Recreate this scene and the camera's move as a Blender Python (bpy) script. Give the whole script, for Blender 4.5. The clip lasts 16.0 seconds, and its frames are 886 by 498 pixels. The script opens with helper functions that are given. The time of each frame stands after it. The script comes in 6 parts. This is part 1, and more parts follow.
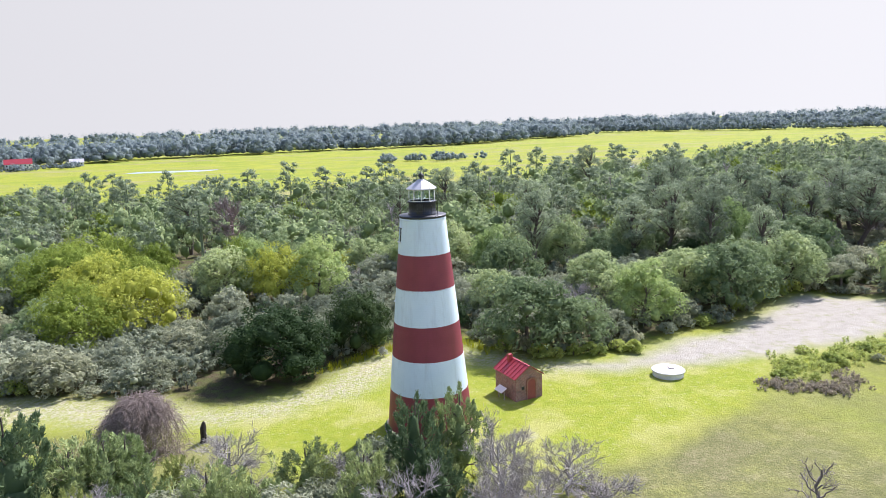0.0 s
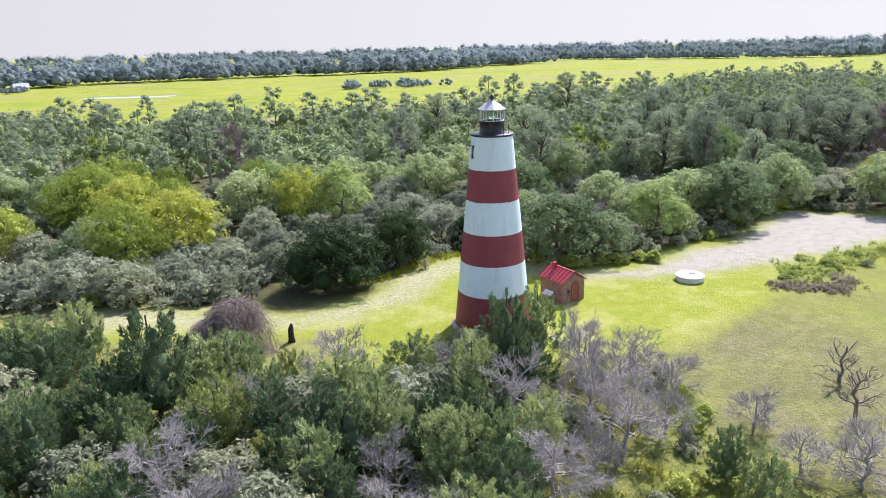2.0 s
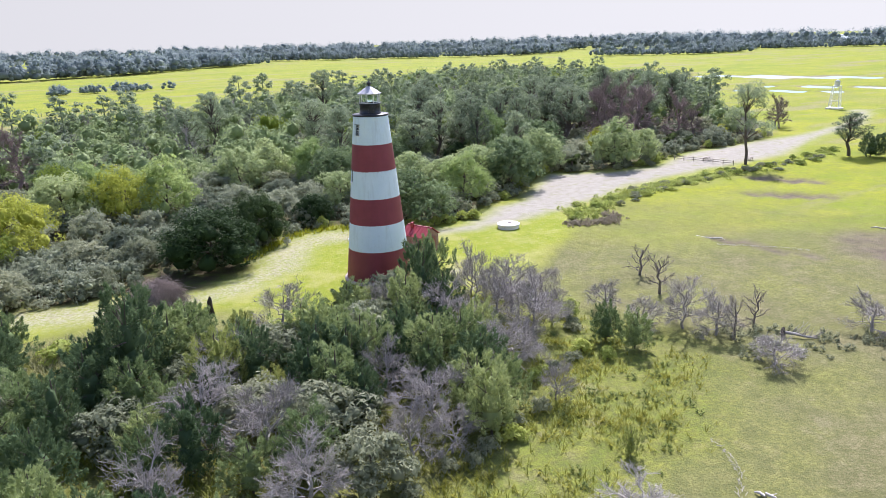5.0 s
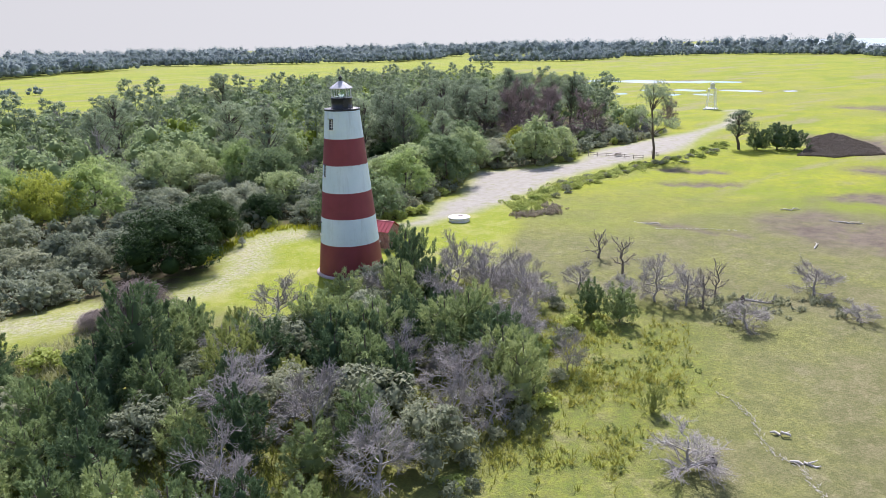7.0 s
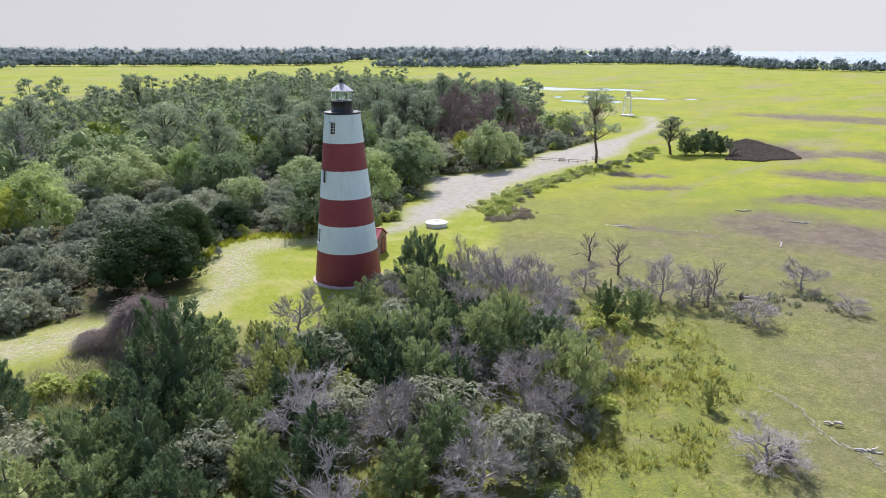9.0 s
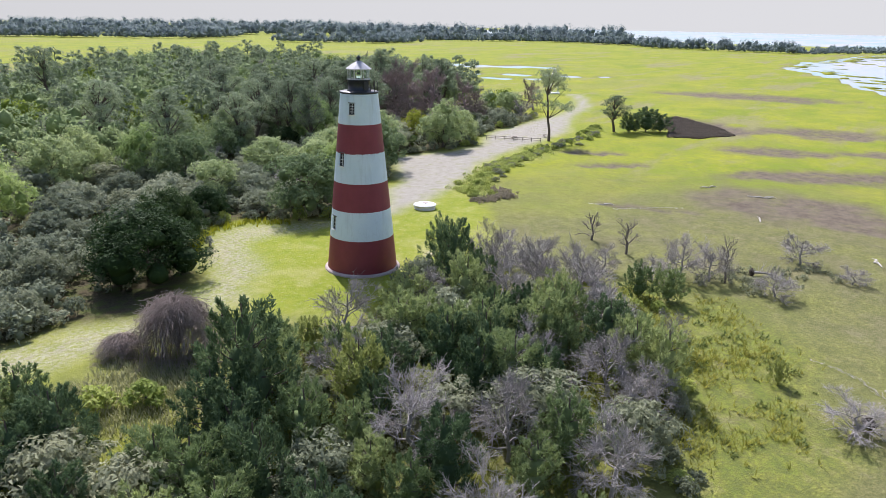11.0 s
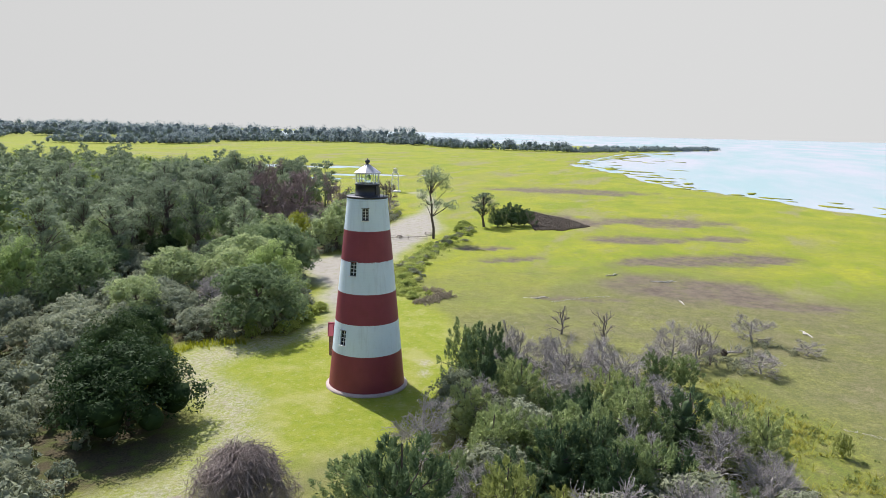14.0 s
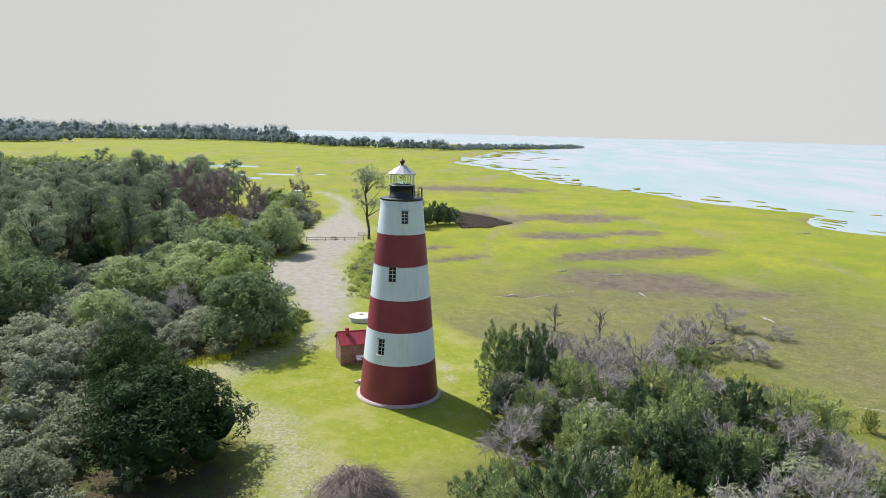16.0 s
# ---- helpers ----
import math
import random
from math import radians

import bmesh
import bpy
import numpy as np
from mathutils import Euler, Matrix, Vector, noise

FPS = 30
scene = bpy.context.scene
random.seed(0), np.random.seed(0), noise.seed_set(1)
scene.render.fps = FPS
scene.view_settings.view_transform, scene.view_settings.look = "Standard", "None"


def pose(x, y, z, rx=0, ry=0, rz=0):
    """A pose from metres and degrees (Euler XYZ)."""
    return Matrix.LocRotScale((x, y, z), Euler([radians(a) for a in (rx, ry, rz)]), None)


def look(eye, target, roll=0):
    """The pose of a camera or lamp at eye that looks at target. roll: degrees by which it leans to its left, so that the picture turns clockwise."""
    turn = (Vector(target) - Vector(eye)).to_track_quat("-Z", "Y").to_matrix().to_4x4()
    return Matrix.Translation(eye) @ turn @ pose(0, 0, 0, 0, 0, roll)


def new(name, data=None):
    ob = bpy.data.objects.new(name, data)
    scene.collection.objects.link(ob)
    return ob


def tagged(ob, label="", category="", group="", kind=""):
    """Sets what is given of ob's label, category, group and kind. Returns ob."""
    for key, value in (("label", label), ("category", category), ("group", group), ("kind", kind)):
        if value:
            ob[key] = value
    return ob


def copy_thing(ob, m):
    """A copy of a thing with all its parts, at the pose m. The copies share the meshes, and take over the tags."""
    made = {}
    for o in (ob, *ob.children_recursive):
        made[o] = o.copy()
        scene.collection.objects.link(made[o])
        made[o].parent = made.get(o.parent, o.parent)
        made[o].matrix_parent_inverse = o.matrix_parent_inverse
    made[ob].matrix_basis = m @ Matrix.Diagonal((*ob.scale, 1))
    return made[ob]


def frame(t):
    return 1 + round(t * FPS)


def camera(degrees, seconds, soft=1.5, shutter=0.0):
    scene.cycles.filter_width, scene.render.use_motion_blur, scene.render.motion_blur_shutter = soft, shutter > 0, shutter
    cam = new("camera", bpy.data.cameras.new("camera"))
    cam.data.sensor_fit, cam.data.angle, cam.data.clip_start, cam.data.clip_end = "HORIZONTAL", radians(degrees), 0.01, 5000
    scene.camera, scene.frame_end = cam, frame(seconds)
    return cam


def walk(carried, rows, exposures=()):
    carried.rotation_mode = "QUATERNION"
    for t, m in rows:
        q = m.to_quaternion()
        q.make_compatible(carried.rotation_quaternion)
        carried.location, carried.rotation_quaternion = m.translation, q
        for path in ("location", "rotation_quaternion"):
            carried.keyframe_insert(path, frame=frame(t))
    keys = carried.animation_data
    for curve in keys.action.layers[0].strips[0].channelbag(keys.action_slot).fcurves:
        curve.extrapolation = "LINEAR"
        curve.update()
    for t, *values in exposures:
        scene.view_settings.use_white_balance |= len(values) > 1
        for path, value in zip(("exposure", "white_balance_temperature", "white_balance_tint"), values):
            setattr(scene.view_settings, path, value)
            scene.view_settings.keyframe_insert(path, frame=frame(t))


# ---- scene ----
cam = camera(64.49, 16.0, soft=0.6)
# seconds, place in metres, turn in degrees
ROWS = [
    (0.0, 1.84, -59.41, 26.78, 79.71, 1.97, -0.17),
    (0.5, -0.58, -60.87, 26.96, 77.15, 2.05, -2.70),
    (1.0, -3.21, -62.28, 27.06, 73.82, 1.84, -3.56),
    (1.5, -6.08, -63.81, 27.06, 73.65, 1.60, -3.61),
    (2.0, -9.13, -65.50, 27.01, 73.86, 1.43, -4.14),
    (2.5, -12.34, -67.30, 26.93, 73.88, 1.40, -10.30),
    (3.0, -15.70, -69.11, 26.84, 73.82, 1.45, -15.61),
    (3.5, -19.14, -70.85, 26.80, 73.72, 1.53, -18.70),
    (4.0, -22.61, -72.39, 26.82, 73.61, 1.54, -20.88),
    (4.5, -25.93, -73.58, 26.80, 73.44, 1.62, -24.37),
    (5.0, -29.11, -74.42, 26.79, 73.37, 1.68, -27.35),
    (7.5, -41.48, -68.96, 25.75, 73.69, 1.02, -39.64),
    (8.0, -43.50, -66.83, 25.79, 73.67, 0.80, -41.95),
    (8.5, -45.61, -64.54, 25.77, 73.75, 0.42, -43.74),
    (11.0, -54.61, -50.48, 25.83, 72.19, -0.92, -53.84),
    (11.5, -56.08, -47.11, 25.81, 70.33, -1.16, -55.69),
    (12.0, -57.49, -43.66, 25.75, 70.38, -1.24, -57.18),
    (12.5, -58.82, -40.12, 25.71, 72.44, -1.28, -59.19),
    (13.0, -60.02, -36.52, 25.70, 76.98, -1.42, -61.90),
    (13.5, -61.07, -32.80, 25.65, 80.11, -1.27, -67.28),
    (14.0, -61.97, -29.00, 25.60, 80.30, -1.22, -70.96),
    (14.5, -62.73, -25.07, 25.53, 80.32, -1.22, -73.80),
    (15.0, -63.32, -21.04, 25.47, 80.35, -1.26, -76.44),
    (15.5, -63.71, -16.97, 25.41, 80.39, -1.16, -79.18),
    (16.0, -63.98, -12.89, 25.36, 80.37, -1.44, -81.83),
]
walk(cam, [(t, pose(x, y, z, rx, ry, rz)) for t, x, y, z, rx, ry, rz in ROWS],
     [(0.0, 0.80, 6050, 20), (5.0, 0.68, 6000, 21), (8.0, 0.48, 6050, 20), (11.0, 0.38, 6100, 18), (13.0, 0.36, 6200, 16), (16.0, 0.25, 6350, 12)])

# ---- world, sun, exposure ----
SUN_DIR = Vector((0.585, 0.811, 0.0)).normalized()
SUN_ELEV = radians(47)
world = bpy.data.worlds.new("sky")
scene.world = world
world.use_nodes = True
wn, wl = world.node_tree.nodes, world.node_tree.links
wn.clear()
w_out = wn.new("ShaderNodeOutputWorld")
w_bg = wn.new("ShaderNodeBackground")
w_sky = wn.new("ShaderNodeTexSky")
w_sky.sky_type = "NISHITA"
w_sky.sun_disc = False
w_sky.sun_elevation = SUN_ELEV
w_sky.sun_rotation = math.atan2(SUN_DIR.x, SUN_DIR.y)
w_sky.dust_density = 1.5
w_scale = wn.new("ShaderNodeVectorMath")
w_scale.operation = "SCALE"
w_scale.inputs["Scale"].default_value = 0.145
w_tc = wn.new("ShaderNodeTexCoord")
w_sep = wn.new("ShaderNodeSeparateXYZ")
w_map = wn.new("ShaderNodeMapRange")
w_map.interpolation_type = "SMOOTHSTEP"
w_map.inputs["From Min"].default_value = 0.17
w_map.inputs["From Max"].default_value = 0.45
w_mix = wn.new("ShaderNodeMix")
w_mix.data_type = "RGBA"
w_mix.inputs["A"].default_value = (0.500, 0.502, 0.472, 1)
wl.new(w_tc.outputs["Generated"], w_sep.inputs[0])
wl.new(w_sep.outputs["Z"], w_map.inputs["Value"])
wl.new(w_map.outputs["Result"], w_mix.inputs["Factor"])
wl.new(w_sky.outputs[0], w_scale.inputs[0])
wl.new(w_scale.outputs[0], w_mix.inputs["B"])
# whole sky strengthened toward +x, the sea side, to offset the falling exposure
w_toward_x = wn.new("ShaderNodeMapRange")
for key, v in (("From Min", -1.0), ("From Max", 1.0), ("To Min", 0.80), ("To Max", 1.13)):
    w_toward_x.inputs[key].default_value = v
wl.new(w_sep.outputs["X"], w_toward_x.inputs["Value"])
wl.new(w_toward_x.outputs["Result"], w_bg.inputs["Strength"])
wl.new(w_mix.outputs["Result"], w_bg.inputs["Color"])
wl.new(w_bg.outputs[0], w_out.inputs[0])

sun_data = bpy.data.lights.new("sun", "SUN")
sun_data.energy = 4.9
sun_data.angle = radians(0.6)
sun_data.color = (1.0, 0.965, 0.91)
sun = new("sun", sun_data)
sun_from = SUN_DIR * math.cos(SUN_ELEV) + Vector((0, 0, math.sin(SUN_ELEV)))
sun.matrix_world = look(sun_from * 200, (0, 0, 0))


# ---- materials ----
def start_mat(name):
    m = bpy.data.materials.new(name)
    m.use_nodes = True
    nt = m.node_tree
    return m, nt, nt.nodes["Principled BSDF"]


def noise_node(nt, vec, scale, detail=4, rough=0.55):
    n = nt.nodes.new("ShaderNodeTexNoise")
    n.inputs["Scale"].default_value = scale
    n.inputs["Detail"].default_value = detail
    n.inputs["Roughness"].default_value = rough
    nt.links.new(vec, n.inputs["Vector"])
    return n.outputs["Fac"]


def remap(nt, value, a, b, c=0.0, d=1.0):
    n = nt.nodes.new("ShaderNodeMapRange")
    for key, v in (("From Min", a), ("From Max", b), ("To Min", c), ("To Max", d)):
        n.inputs[key].default_value = v
    nt.links.new(value, n.inputs["Value"])
    return n.outputs["Result"]


def socket(nt, inp, v):
    if isinstance(v, (int, float)):
        inp.default_value = v
    elif isinstance(v, (tuple, list)):
        inp.default_value = (*v[:3], 1)
    else:
        nt.links.new(v, inp)


def mixc(nt, fac, a, b, mode="MIX"):
    n = nt.nodes.new("ShaderNodeMix")
    n.data_type, n.blend_type = "RGBA", mode
    socket(nt, n.inputs["Factor"], fac)
    socket(nt, n.inputs["A"], a)
    socket(nt, n.inputs["B"], b)
    return n.outputs["Result"]


def calc(nt, op, a, b=0.0):
    n = nt.nodes.new("ShaderNodeMath")
    n.operation = op
    n.use_clamp = False
    socket(nt, n.inputs[0], a)
    socket(nt, n.inputs[1], b)
    return n.outputs[0]


def bump(nt, bsdf, height, strength=0.3, distance=0.02):
    n = nt.nodes.new("ShaderNodeBump")
    n.inputs["Strength"].default_value = strength
    n.inputs["Distance"].default_value = distance
    nt.links.new(height, n.inputs["Height"])
    nt.links.new(n.outputs[0], bsdf.inputs["Normal"])


def coords(nt, kind="Object"):
    return nt.nodes.new("ShaderNodeTexCoord").outputs[kind]


def world_pos(nt):
    return nt.nodes.new("ShaderNodeNewGeometry").outputs["Position"]


def plain(name, c1, c2, big=0.6, fine=9.0, rough=0.7, bumpy=0.2, depth=0.01, metal=0.0, stain=None, rnd=0.0):
    """A surface with two scales of variation between c1 and c2, and stains of a third colour."""
    m, nt, b = start_mat(name)
    v = coords(nt)
    n1, n2 = noise_node(nt, v, big, 5), noise_node(nt, v, fine, 6)
    fac = calc(nt, "ADD", calc(nt, "MULTIPLY", remap(nt, n1, 0.3, 0.7), 0.55), calc(nt, "MULTIPLY", remap(nt, n2, 0.3, 0.7), 0.45))
    col = mixc(nt, fac, c1, c2)
    if stain:
        col = mixc(nt, remap(nt, noise_node(nt, v, big * 2.3, 8, 0.7), 0.55, 0.72, 0, 0.6), col, stain)
    if rnd:
        oi = nt.nodes.new("ShaderNodeObjectInfo")
        hs = nt.nodes.new("ShaderNodeHueSaturation")
        nt.links.new(remap(nt, oi.outputs["Random"], 0, 1, 1 - rnd, 1 + rnd), hs.inputs["Value"])
        nt.links.new(col, hs.inputs["Color"])
        col = hs.outputs["Color"]
    nt.links.new(col, b.inputs["Base Color"])
    b.inputs["Roughness"].default_value = rough
    b.inputs["Metallic"].default_value = metal
    bump(nt, b, n2, bumpy, depth)
    return m


def leafy(name, c1, c2, hue=0.015, val=0.25, through_light=0.42, rough=0.7, spec=0.1):
    """Foliage: each leaf clump varies, each plant varies, and light comes through the leaves."""
    m, nt, b = start_mat(name)
    geo = nt.nodes.new("ShaderNodeNewGeometry")
    oi = nt.nodes.new("ShaderNodeObjectInfo")
    n1 = noise_node(nt, coords(nt), 0.9, 4)
    fac = calc(nt, "ADD", calc(nt, "MULTIPLY", geo.outputs["Random Per Island"], 0.4), calc(nt, "MULTIPLY", remap(nt, n1, 0.3, 0.7), 0.6))
    col = mixc(nt, fac, c1, c2)
    hs = nt.nodes.new("ShaderNodeHueSaturation")
    nt.links.new(remap(nt, oi.outputs["Random"], 0, 1, 0.5 - hue, 0.5 + hue), hs.inputs["Hue"])
    nt.links.new(remap(nt, oi.outputs["Random"], 0, 1, 1 + val, 1 - val), hs.inputs["Value"])
    nt.links.new(col, hs.inputs["Color"])
    nt.links.new(hs.outputs["Color"], b.inputs["Base Color"])
    b.inputs["Roughness"].default_value = rough
    b.inputs["Specular IOR Level"].default_value = spec
    tr = nt.nodes.new("ShaderNodeBsdfTranslucent")
    nt.links.new(hs.outputs["Color"], tr.inputs["Color"])
    mx = nt.nodes.new("ShaderNodeMixShader")
    mx.inputs[0].default_value = through_light
    nt.links.new(b.outputs[0], mx.inputs[1])
    nt.links.new(tr.outputs[0], mx.inputs[2])
    nt.links.new(mx.outputs[0], nt.nodes["Material Output"].inputs["Surface"])
    return m


M_OAK_BRIGHT = leafy("oak_leaves_bright", (0.20, 0.26, 0.05), (0.44, 0.50, 0.09), hue=0.02, through_light=0.42)
M_OAK_MID = leafy("oak_leaves_fresh_green", (0.19, 0.28, 0.10), (0.42, 0.52, 0.20), through_light=0.42)
M_OAK = leafy("oak_leaves", (0.185, 0.255, 0.118), (0.42, 0.50, 0.245), hue=0.025, val=0.4, through_light=0.42)
M_OAK_DARK = leafy("live_oak_leaves", (0.020, 0.042, 0.015), (0.065, 0.110, 0.038), through_light=0.3)
M_GREY_LEAF = leafy("wax_myrtle_leaves", (0.21, 0.24, 0.165), (0.40, 0.435, 0.295), hue=0.02, through_light=0.42)
M_OLIVE_LEAF = leafy("olive_shrub_leaves", (0.20, 0.225, 0.135), (0.39, 0.41, 0.27), hue=0.02, through_light=0.42)
M_CEDAR = leafy("cedar_sprays", (0.16, 0.22, 0.10), (0.39, 0.465, 0.19), through_light=0.32, hue=0.025, val=0.35)
M_CEDAR_DARK = leafy("dark_cedar_sprays", (0.065, 0.110, 0.056), (0.17, 0.24, 0.11), through_light=0.28, hue=0.02, val=0.3)
M_CEDAR_YELLOW = leafy("yellowish_cedar_sprays", (0.20, 0.24, 0.08), (0.38, 0.43, 0.14), through_light=0.36, hue=0.02, val=0.3)
M_PINE = leafy("pine_needles", (0.135, 0.185, 0.115), (0.37, 0.435, 0.27), through_light=0.4, val=0.35)
M_SHRUB = leafy("bright_shrub_leaves", (0.26, 0.33, 0.07), (0.48, 0.53, 0.16), through_light=0.42)
M_HEDGE = leafy("hedge_leaves", (0.33, 0.40, 0.11), (0.55, 0.60, 0.21), through_light=0.5)
M_DRYBRUSH = leafy("dry_brush_stalks", (0.28, 0.245, 0.175), (0.42, 0.37, 0.28), through_light=0.4)
M_PALE = leafy("pale_flower_heads", (0.50, 0.52, 0.42), (0.75, 0.74, 0.66), through_light=0.4)
M_YELLOW = leafy("yellow_shrub_leaves", (0.36, 0.38, 0.05), (0.54, 0.54, 0.09))
M_RUST = leafy("rusty_dead_needles", (0.26, 0.21, 0.20), (0.42, 0.35, 0.335))
M_BROWN = leafy("withered_brown_twigs", (0.30, 0.24, 0.215), (0.46, 0.385, 0.35), through_light=0.15)
# distance haze is painted into this blue-grey leaf colour
M_FAR_HAZED = leafy("haze_tinted_far_leaves", (0.235, 0.295, 0.30), (0.305, 0.36, 0.36), hue=0.01, val=0.05, through_light=0.5)
M_GRASS_BLADE = leafy("grass_blades", (0.20, 0.23, 0.03), (0.42, 0.40, 0.09))
M_MARSH_BLADE = leafy("marsh_grass_blades", (0.26, 0.28, 0.02), (0.42, 0.42, 0.03))
M_BARK = plain("bark", (0.07, 0.055, 0.045), (0.16, 0.13, 0.11), 1.5, 14, 0.9, 0.6, 0.03)
M_BARE = plain("weathered_grey_wood", (0.25, 0.23, 0.22), (0.43, 0.40, 0.38), 1.0, 12, 0.85, 0.4, 0.02, rnd=0.14)
M_SNAG = plain("dark_dead_wood", (0.13, 0.11, 0.10), (0.27, 0.24, 0.22), 1.0, 12, 0.9, 0.4, 0.02)

# ---- vegetation builders ----
rng = np.random.default_rng(7)


def mesh_from(name, verts, faces, mat, smooth=False):
    """A mesh from arrays; faces is an (n, 3) or (n, 4) array of indices."""
    me = bpy.data.meshes.new(name)
    verts, faces = np.asarray(verts, dtype=np.float32), np.asarray(faces, dtype=np.int32)
    k = faces.shape[1]
    me.vertices.add(len(verts))
    me.vertices.foreach_set("co", verts.ravel())
    me.loops.add(faces.size)
    me.loops.foreach_set("vertex_index", faces.ravel())
    me.polygons.add(len(faces))
    me.polygons.foreach_set("loop_start", np.arange(0, faces.size, k, dtype=np.int32))
    if smooth:
        me.polygons.foreach_set("use_smooth", np.ones(len(faces), dtype=bool))
    me.update(calc_edges=True)
    me.validate()
    me.materials.append(mat)
    return me


def unit(v):
    return v / np.maximum(np.linalg.norm(v, axis=-1, keepdims=True), 1e-6)


def tri(f):
    """Quads as triangles."""
    f = np.asarray(f)
    return np.concatenate([f[:, [0, 1, 2]], f[:, [0, 2, 3]]]) if f.shape[1] == 4 else f


def leaf_sprays(pts, normals, size, spread=0.45, longer=1.75, along_dir=None, slim=0.34):
    """One pointed leaf spray at each point, facing along its normal, or lying along a given direction."""
    n = len(pts)
    if along_dir is None:
        nrm = unit(normals + rng.normal(0, spread, (n, 3)))
        side = unit(np.cross(nrm, unit(rng.normal(0, 1, (n, 3)))))
        fwd = np.cross(side, nrm)
    else:
        fwd = unit(along_dir + rng.normal(0, spread, (n, 3)))
        side = unit(np.cross(fwd, unit(normals + rng.normal(0, 0.5, (n, 3)))))
    s = size * rng.uniform(0.6, 1.35, (n, 1))
    a = pts + fwd * s * longer * 0.6
    b = pts + side * s * slim - fwd * s * longer * 0.4
    c = pts - side * s * slim - fwd * s * longer * 0.4
    return np.stack([a, b, c], 1).reshape(-1, 3), np.arange(3 * n).reshape(-1, 3)


def lump(centre, radius, seg=7, rings=4):
    """A coarse closed inner mass that keeps a crown from being seen through."""
    th = np.linspace(0, 2 * np.pi, seg, endpoint=False)
    ph = np.linspace(-0.5 * np.pi, 0.5 * np.pi, rings + 1)
    vs, fs = [], []
    for p in ph:
        for t in th:
            vs.append((math.cos(p) * math.cos(t), math.cos(p) * math.sin(t), math.sin(p)))
    for i in range(rings):
        for j in range(seg):
            k = (j + 1) % seg
            fs.append((i * seg + j, i * seg + k, (i + 1) * seg + k, (i + 1) * seg + j))
    vs = np.array(vs) * (1 + rng.normal(0, 0.10, (len(vs), 1)))
    return vs * radius + centre, np.array(fs)


def join(parts):
    vs, fs, o = [], [], 0
    for v, f in parts:
        vs.append(v)
        fs.append(tri(f) + o)
        o += len(v)
    return np.concatenate(vs), np.concatenate(fs)


def tube(path, radii, sides=5):
    """A tapered tube along a path of points, as quads."""
    path = np.asarray(path, float)
    n = len(path)
    vs = []
    tan = unit(np.gradient(path, axis=0))
    ref = np.array([0.31, 0.77, 0.2])
    for i in range(n):
        s = unit(np.cross(tan[i], ref))
        u = np.cross(s, tan[i])
        for j in range(sides):
            a = 2 * math.pi * j / sides
            vs.append(path[i] + (s * math.cos(a) + u * math.sin(a)) * radii[i])
    fs = []
    for i in range(n - 1):
        for j in range(sides):
            k = (j + 1) % sides
            fs.append((i * sides + j, i * sides + k, (i + 1) * sides + k, (i + 1) * sides + j))
    return np.array(vs), np.array(fs)


def spikes(a, b, r0, r1):
    """Many three-sided tapered rods at once, from points a to points b."""
    n = len(a)
    ax = unit(b - a)
    s = unit(np.cross(ax, np.array([0.3, 0.8, 0.2])))
    u = np.cross(s, ax)
    ring = [s, -0.5 * s + 0.87 * u, -0.5 * s - 0.87 * u]
    v = np.stack([a + k * r0 for k in ring] + [b + k * r1 for k in ring], 1).reshape(-1, 3)
    o = np.arange(n)[:, None] * 6
    f = np.concatenate([o + np.array(q) for q in ((0, 1, 4, 3), (1, 2, 5, 4), (2, 0, 3, 5))])
    return v, f


def limb_path(a, b, sag=0.15, n=5):
    a, b = np.asarray(a, float), np.asarray(b, float)
    t = np.linspace(0, 1, n)[:, None]
    p = a + (b - a) * t
    p += rng.normal(0, sag, (n, 3)) * np.sin(np.pi * t) * 1.0
    return p


def crown_lobes(kind, h, r, n=None):
    """Centres and radii of the large masses of a broad crown."""
    cs, rs = [], []
    n = n or (11 if kind == "oak" else 8)
    for i in range(n):
        a, q = i * 2.4 + rng.normal(0, 0.25), math.sqrt((i + 0.3) / n)
        s = r * rng.uniform(0.30, 0.44)
        z = h * (0.80 - 0.38 * q ** 2) + rng.normal(0, 0.05 * h) - 0.45 * s
        cs.append((r * 0.74 * q * math.cos(a), r * 0.74 * q * math.sin(a), max(z, 0.5 * s)))
        rs.append((s, s, s * rng.uniform(0.75, 0.95)))
    for i in range(max(3, n // 2)):
        a = i * 6.283 / max(3, n // 2) + 0.3
        cs.append((r * 0.62 * math.cos(a), r * 0.62 * math.sin(a), h * 0.24))
        rs.append((r * 0.36, r * 0.36, h * 0.22))
    return np.array(cs), np.array(rs)


